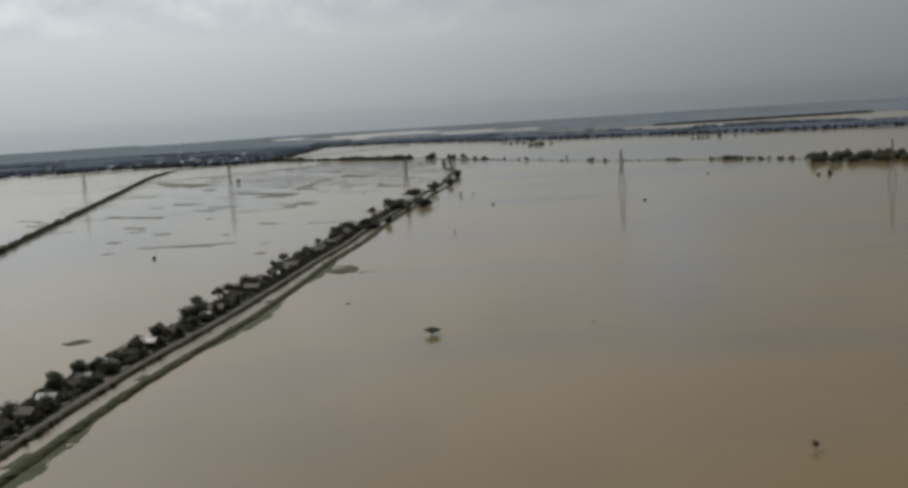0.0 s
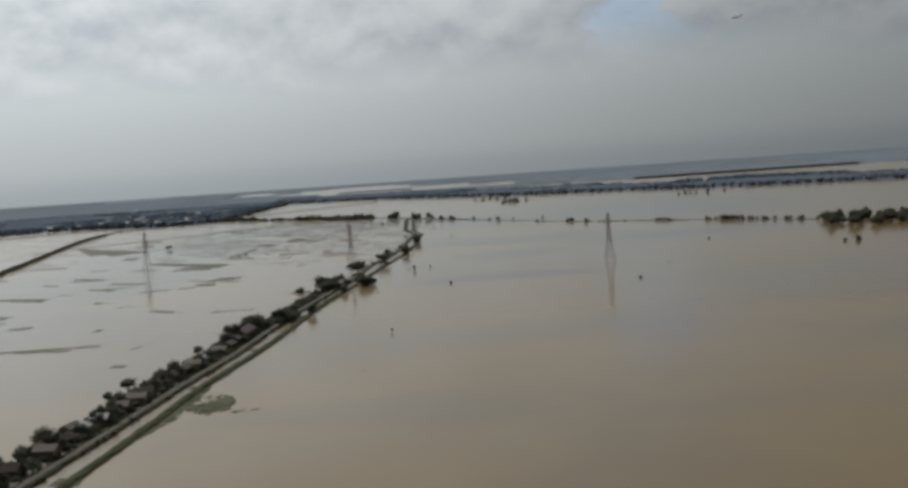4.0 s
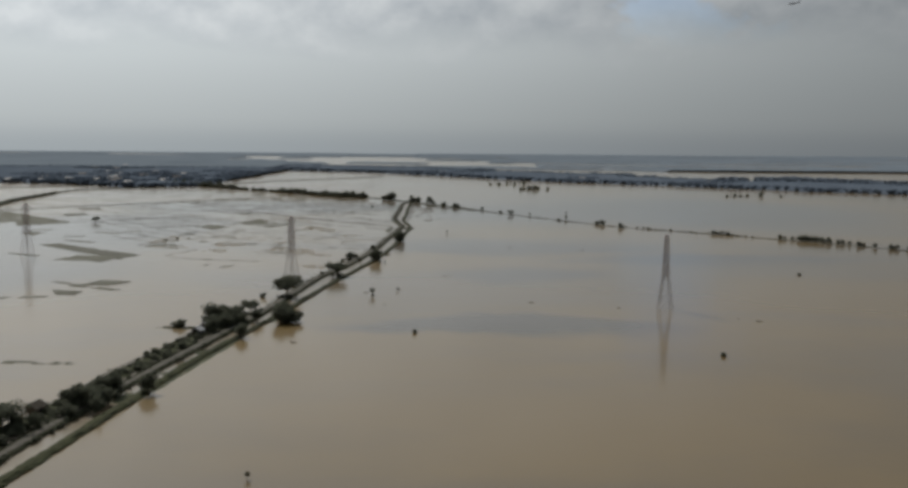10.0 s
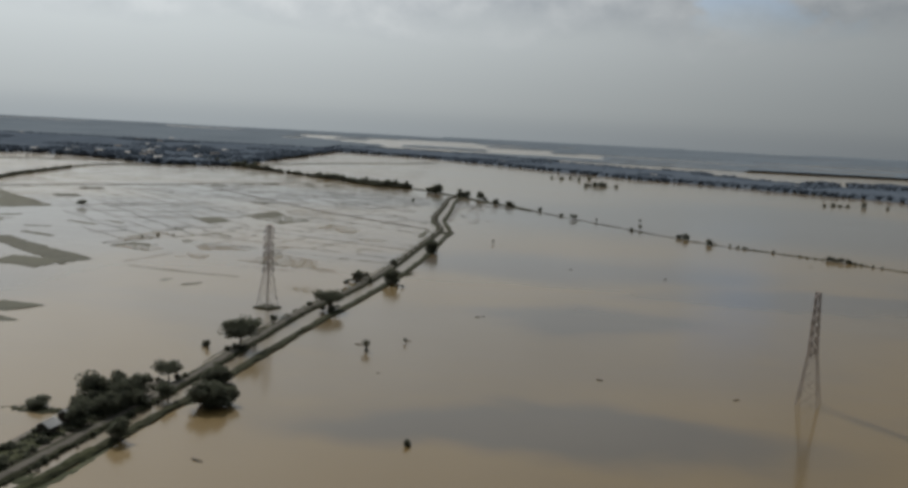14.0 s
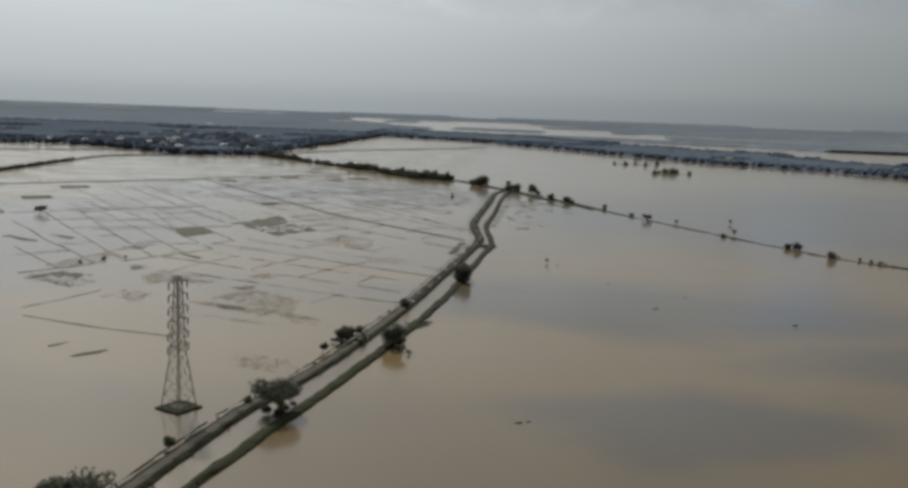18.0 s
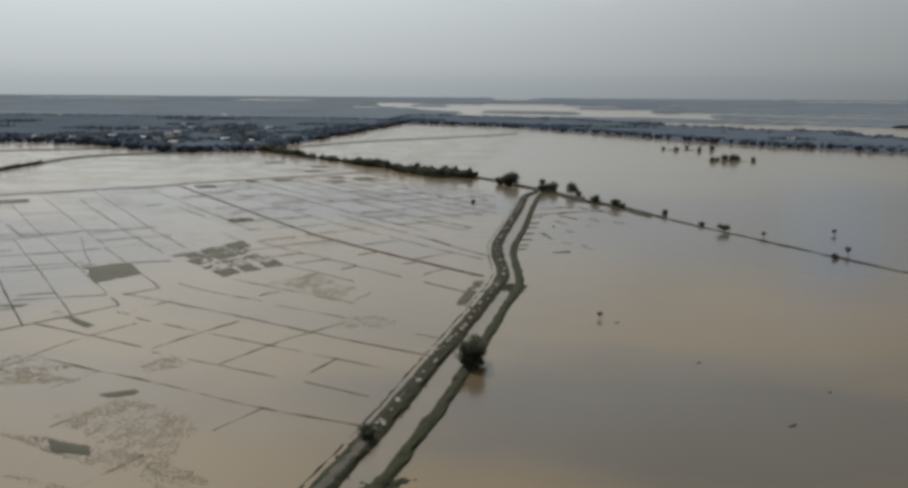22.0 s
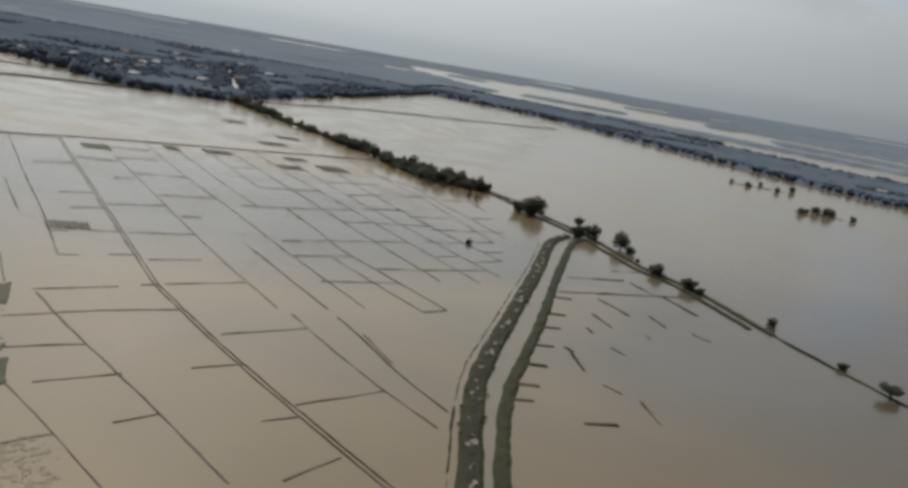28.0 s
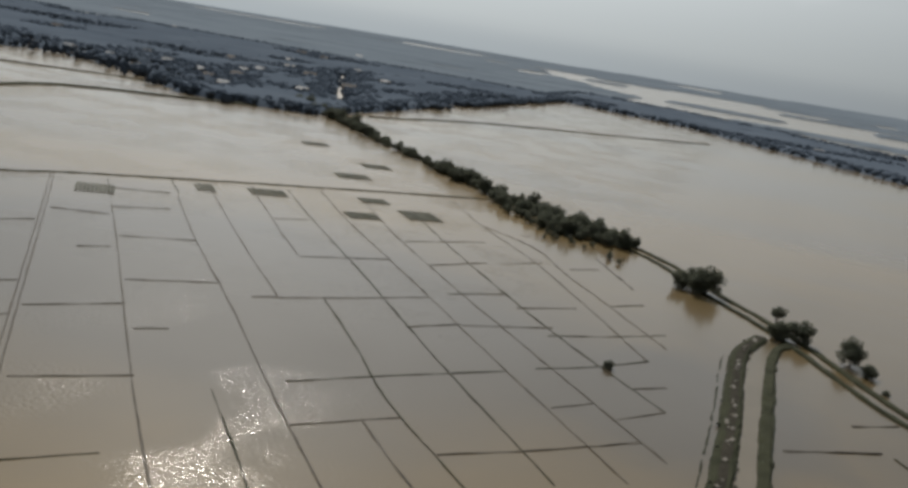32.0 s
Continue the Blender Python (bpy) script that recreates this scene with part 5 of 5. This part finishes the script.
def in_right(x, y):
    if y > 6500:
        return noise.noise((x * 0.0008, y * 0.003, 21)) > -0.1
    d = y - edge(NEAR_R, x) - 30 * noise.noise((x * 0.015, y * 0.015, 2))
    if d < 0 or x < -560:
        return False
    for cx, cy in CLEAR[-3:]:
        if abs(x - cx) < 13 and -34 < y - cy < 12:
            return False
    if d < 430 + 200 * noise.noise((x * 0.003, 0, 4)):
        return noise.noise((x * 0.003, y * 0.008, 6)) > -0.45
    if x < 420 and y > 4300:
        return noise.noise((x * 0.002, y * 0.008, 12)) > 0.33
    return noise.noise((x * 0.0014 + y * 0.0007, y * 0.0045 + x * 0.002, 9)) > 0.02


def belt_back(x, y):
    """The ragged rear edge of the belt of woods."""
    return edge(NEAR_R, x) + 620 + 230 * noise.noise((x * 0.004, y * 0.002, 17)) + 120 * noise.noise((x * 0.016, y * 0.01, 18))


def woods(name, inside, span, label, mat, step, seed, crowns=3):
    """A closed, softly bumpy canopy with single crowns along its edges, in one mesh; where the test fails, water shows."""
    rnd = np.random.RandomState(seed)
    ico = bmesh.new()
    bmesh.ops.create_icosphere(ico, subdivisions=1, radius=1)
    base = np.array([v.co[:] for v in ico.verts])
    tri = np.array([[v.index for v in f.verts] for f in ico.faces])
    ico.free()
    xs, ys = np.arange(span[0], span[2], step), np.arange(span[1], span[3], step)
    ok = np.array([[inside(x, y) for x in xs] for y in ys])
    hz = np.array([[4.6 + 0.8 * noise.noise((x * 0.008, y * 0.008, 3)) + 0.45 * noise.noise((x * 0.045, y * 0.045, 5)) for x in xs] for y in ys])
    hz = np.where(ok, hz, -0.4)
    gx, gy = np.meshgrid(xs, ys)
    G = np.stack([(gx + rnd.uniform(-5, 5, gx.shape)) * U, (gy + rnd.uniform(-5, 5, gx.shape)) * U, hz], 2).reshape(-1, 3)
    m = len(xs)
    i, j = np.meshgrid(np.arange(m - 1), np.arange(len(ys) - 1))
    q = (j * m + i).ravel()
    f = ok.ravel()
    q = q[f[q] | f[q + 1] | f[q + m] | f[q + m + 1]]
    # crowns: thick along the edges, a few above the canopy
    pad = np.pad(ok, 2)
    whole = np.ones_like(ok)
    for dy in range(5):
        for dx in range(5):
            whole &= pad[dy:dy + ok.shape[0], dx:dx + ok.shape[1]]
    spots = []
    for rows, cols, each in ((*np.nonzero(ok & ~whole), crowns), (*np.nonzero(whole & (rnd.uniform(0, 1, ok.shape) < (0.001 if crowns > 1 else 0))), 1)):
        for b, a in zip(rows, cols):
            for _ in range(each):
                spots.append((xs[a] + rnd.uniform(-step, step), ys[b] + rnd.uniform(-step, step), 0.5 if each == crowns else 1.0))
    spots = np.array(spots).reshape(-1, 3)
    n, k = len(spots), len(base)
    size = np.where(spots[:, 2] < 1, rnd.uniform(0.5, 1.15, n), rnd.uniform(0.9, 1.3, n))
    V = base[None] * size[:, None, None] * np.array([3.6, 3.6, 2.2]) * rnd.uniform(0.85, 1.15, (n, k, 1))
    V[:, :, 2] += np.where(spots[:, 2] < 1, rnd.uniform(2.2, 5.2, n), rnd.uniform(3.2, 4.2, n))[:, None]
    V[:, :, 2] = np.where(base[None, :, 2] < -0.5, -0.3, V[:, :, 2])
    V[:, :, :2] += spots[:, None, :2] * U
    F = (tri[None] + (np.arange(n) * k)[:, None, None]).reshape(-1, 3)
    q = q + n * k
    F = np.concatenate([F, np.stack([q, q + 1, q + m + 1], 1), np.stack([q, q + m + 1, q + m], 1)])
    V = np.concatenate([V.reshape(-1, 3), G])
    me = bpy.data.meshes.new(name)
    me.vertices.add(len(V))
    me.vertices.foreach_set("co", V.ravel())
    me.loops.add(len(F) * 3)
    me.loops.foreach_set("vertex_index", F.ravel().astype(np.int32))
    me.polygons.add(len(F))
    me.polygons.foreach_set("loop_start", np.arange(0, len(F) * 3, 3, dtype=np.int32))
    me.polygons.foreach_set("use_smooth", np.ones(len(F), dtype=bool))
    me.update(calc_edges=True)
    me.validate()
    me.materials.append(mat)
    return tagged(new(name, me), label, "woods", kind="stuff")


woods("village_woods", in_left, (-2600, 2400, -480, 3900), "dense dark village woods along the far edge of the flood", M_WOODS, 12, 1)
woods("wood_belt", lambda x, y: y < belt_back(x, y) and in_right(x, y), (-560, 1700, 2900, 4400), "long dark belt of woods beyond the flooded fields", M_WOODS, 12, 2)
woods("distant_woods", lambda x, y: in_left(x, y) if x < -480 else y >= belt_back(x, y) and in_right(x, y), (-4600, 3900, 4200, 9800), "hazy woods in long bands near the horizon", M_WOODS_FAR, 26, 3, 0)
woods("horizon_woods", lambda x, y: noise.noise((x * 0.0006, y * 0.002, 31)) > -0.2, (-7600, 9800, 7600, 13000), "last haze-paled line of woods under the horizon", M_WOODS_FAR, 70, 4, 0)
shore = []
for x in np.arange(-980, -500, 3.0):
    y = edge(NEAR_L, x)
    for _ in range(2):
        if noise.noise((x * 0.05, 4, 8)) > 0.08:
            shore.append((x + trnd.uniform(-8, 8), y - trnd.uniform(-10, 34) * trnd.random(), trnd.uniform(0.5, 1.15)))
for x in np.arange(-480, 900, 5.0):
    if noise.noise((x * 0.04, 9, 8)) > 0.34:
        shore.append((x, edge(NEAR_R, x) - 26 - trnd.uniform(-6, 26) * trnd.random(), trnd.uniform(0.5, 1.1)))
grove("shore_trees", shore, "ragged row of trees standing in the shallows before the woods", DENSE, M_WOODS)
tagged(ribbon("village_road", spline(ROAD_V, 4), [(-3.5, 0.2), (-3, 0.9), (3, 0.9), (3.5, 0.2)], M_CONC, None, "", 0.3, 0.0, 91), "pale straight road running into the far village", "road", kind="structure")
FAR = [house(7, 12, 3.2, 2.0, M_ROOF_FAR, M_WALL, "far village house with a bright tin roof among trees", "far village houses"),
       house(8, 14, 3.4, 2.4, M_RUST, M_WALL, "far village house with a brown roof among trees", "far village houses")]
for i, (x, y) in enumerate(CLEAR):
    m = pose(x * U, y * U, 0.3, 0, 0, hrnd.choice([70, 80, 95, 110]))
    if i < 2:
        FAR[i].matrix_basis = m
    else:
        copy_thing(FAR[0 if hrnd.random() < 0.75 else 1], m)


# ---- small drift on the flood ----
def drift(x, y, size, seed):
    """A raft of torn branches and weed, just above the water."""
    rnd = random.Random(seed)
    ob = thing("debris_raft", pose(x * U, y * U, 0, 0, 0, rnd.uniform(0, 180)), "small dark raft of drifting branches and weed", "debris", "drift on the flood")
    for _ in range(5):
        bm = bmesh.new()
        a = rnd.uniform(-0.5, 0.5)
        p = Vector((rnd.uniform(-0.6, 0.6) * size, rnd.uniform(-0.3, 0.3) * size, rnd.uniform(0.0, 0.12)))
        d = Vector((math.cos(a), math.sin(a), rnd.uniform(-0.02, 0.12))) * size * rnd.uniform(0.6, 1.2)
        tube(bm, [p - d, p + Vector((0, 0, 0.08)), p + d], [0.06 * size, 0.10 * size, 0.04 * size], 5)
        part("branch", bm, M_BARK, ob)
    bm = bmesh.new()
    ring = [bm.verts.new((math.cos(t) * size * rnd.uniform(0.5, 1.0), math.sin(t) * size * rnd.uniform(0.25, 0.5), 0.02)) for t in np.linspace(0, 2 * math.pi, 14, endpoint=False)]
    mid = bm.verts.new((0, 0, 0.14 * size))
    for p, q in zip(ring, ring[1:] + ring[:1]):
        bm.faces.new((p, q, mid))
    part("weed", bm, M_REED, ob)


for i, (x, y, size) in enumerate([(114, 1135, 1.0), (168, 1117, 0.9), (242, 1074, 1.1), (188, 1440, 1.2), (57, 1256, 0.9), (20, 1123, 0.7), (-19, 1007, 1.6), (120, 1462, 1.3), (97, 1530, 0.9), (-62, 520, 1.8), (61, 438, 0.9),
                                  (187, 1432, 0.8), (-12, 694, 0.9), (60, 1258, 0.7), (26, 1186, 0.8), (4, 1172, 1.0), (140, 1500, 0.9), (232, 1080, 0.8), (66, 1590, 0.8), (330, 1560, 0.9)]):
    drift(x, y, size, i)


# ---- aircraft in the distance ----
def aircraft():
    ob = thing("aircraft", pose(986, 3071, 454, 0, 6, 165) @ Matrix.Scale(0.8, 4), "distant grey aircraft flying over the flood", "aircraft")
    bm = bmesh.new()
    tube(bm, [(-20, 0, 1.2), (-12, 0, 0.4), (0, 0, 0), (12, 0, 0), (17, 0, -0.2), (20, 0, -0.6)], [0.5, 1.7, 2.3, 2.3, 1.8, 0.4], 12)
    part("fuselage", bm, M_PLANE, ob)
    for s in (-1, 1):
        bm = bmesh.new()
        for z in (0.2, -0.2):
            bm.faces.new([bm.verts.new(p) for p in ((5, 0, z), (0, s * 19, z + 1.2), (-3, s * 19, z + 1.2), (-3.5, 0, z))])
        part("wing", bm, M_PLANE, ob)
        bm = bmesh.new()
        tube(bm, [(0, s * 6.5, -1.1), (2, s * 6.5, -1.2), (5, s * 6.5, -1.2)], [0.6, 1.1, 1.0], 8)
        part("engine", bm, M_PLANE, ob)
        bm = bmesh.new()
        for z in (1.5, 1.3):
            bm.faces.new([bm.verts.new(p) for p in ((-15, 0, z), (-18, s * 7, z + 0.4), (-20, s * 7, z + 0.4), (-19.5, 0, z))])
        part("tailplane", bm, M_PLANE, ob)
    bm = bmesh.new()
    for y in (0.2, -0.2):
        bm.faces.new([bm.verts.new(p) for p in ((-13, y, 1.5), (-19, y, 8), (-21.5, y, 8), (-19.5, y, 1.2))])
    part("fin", bm, M_PLANE, ob)


aircraft()
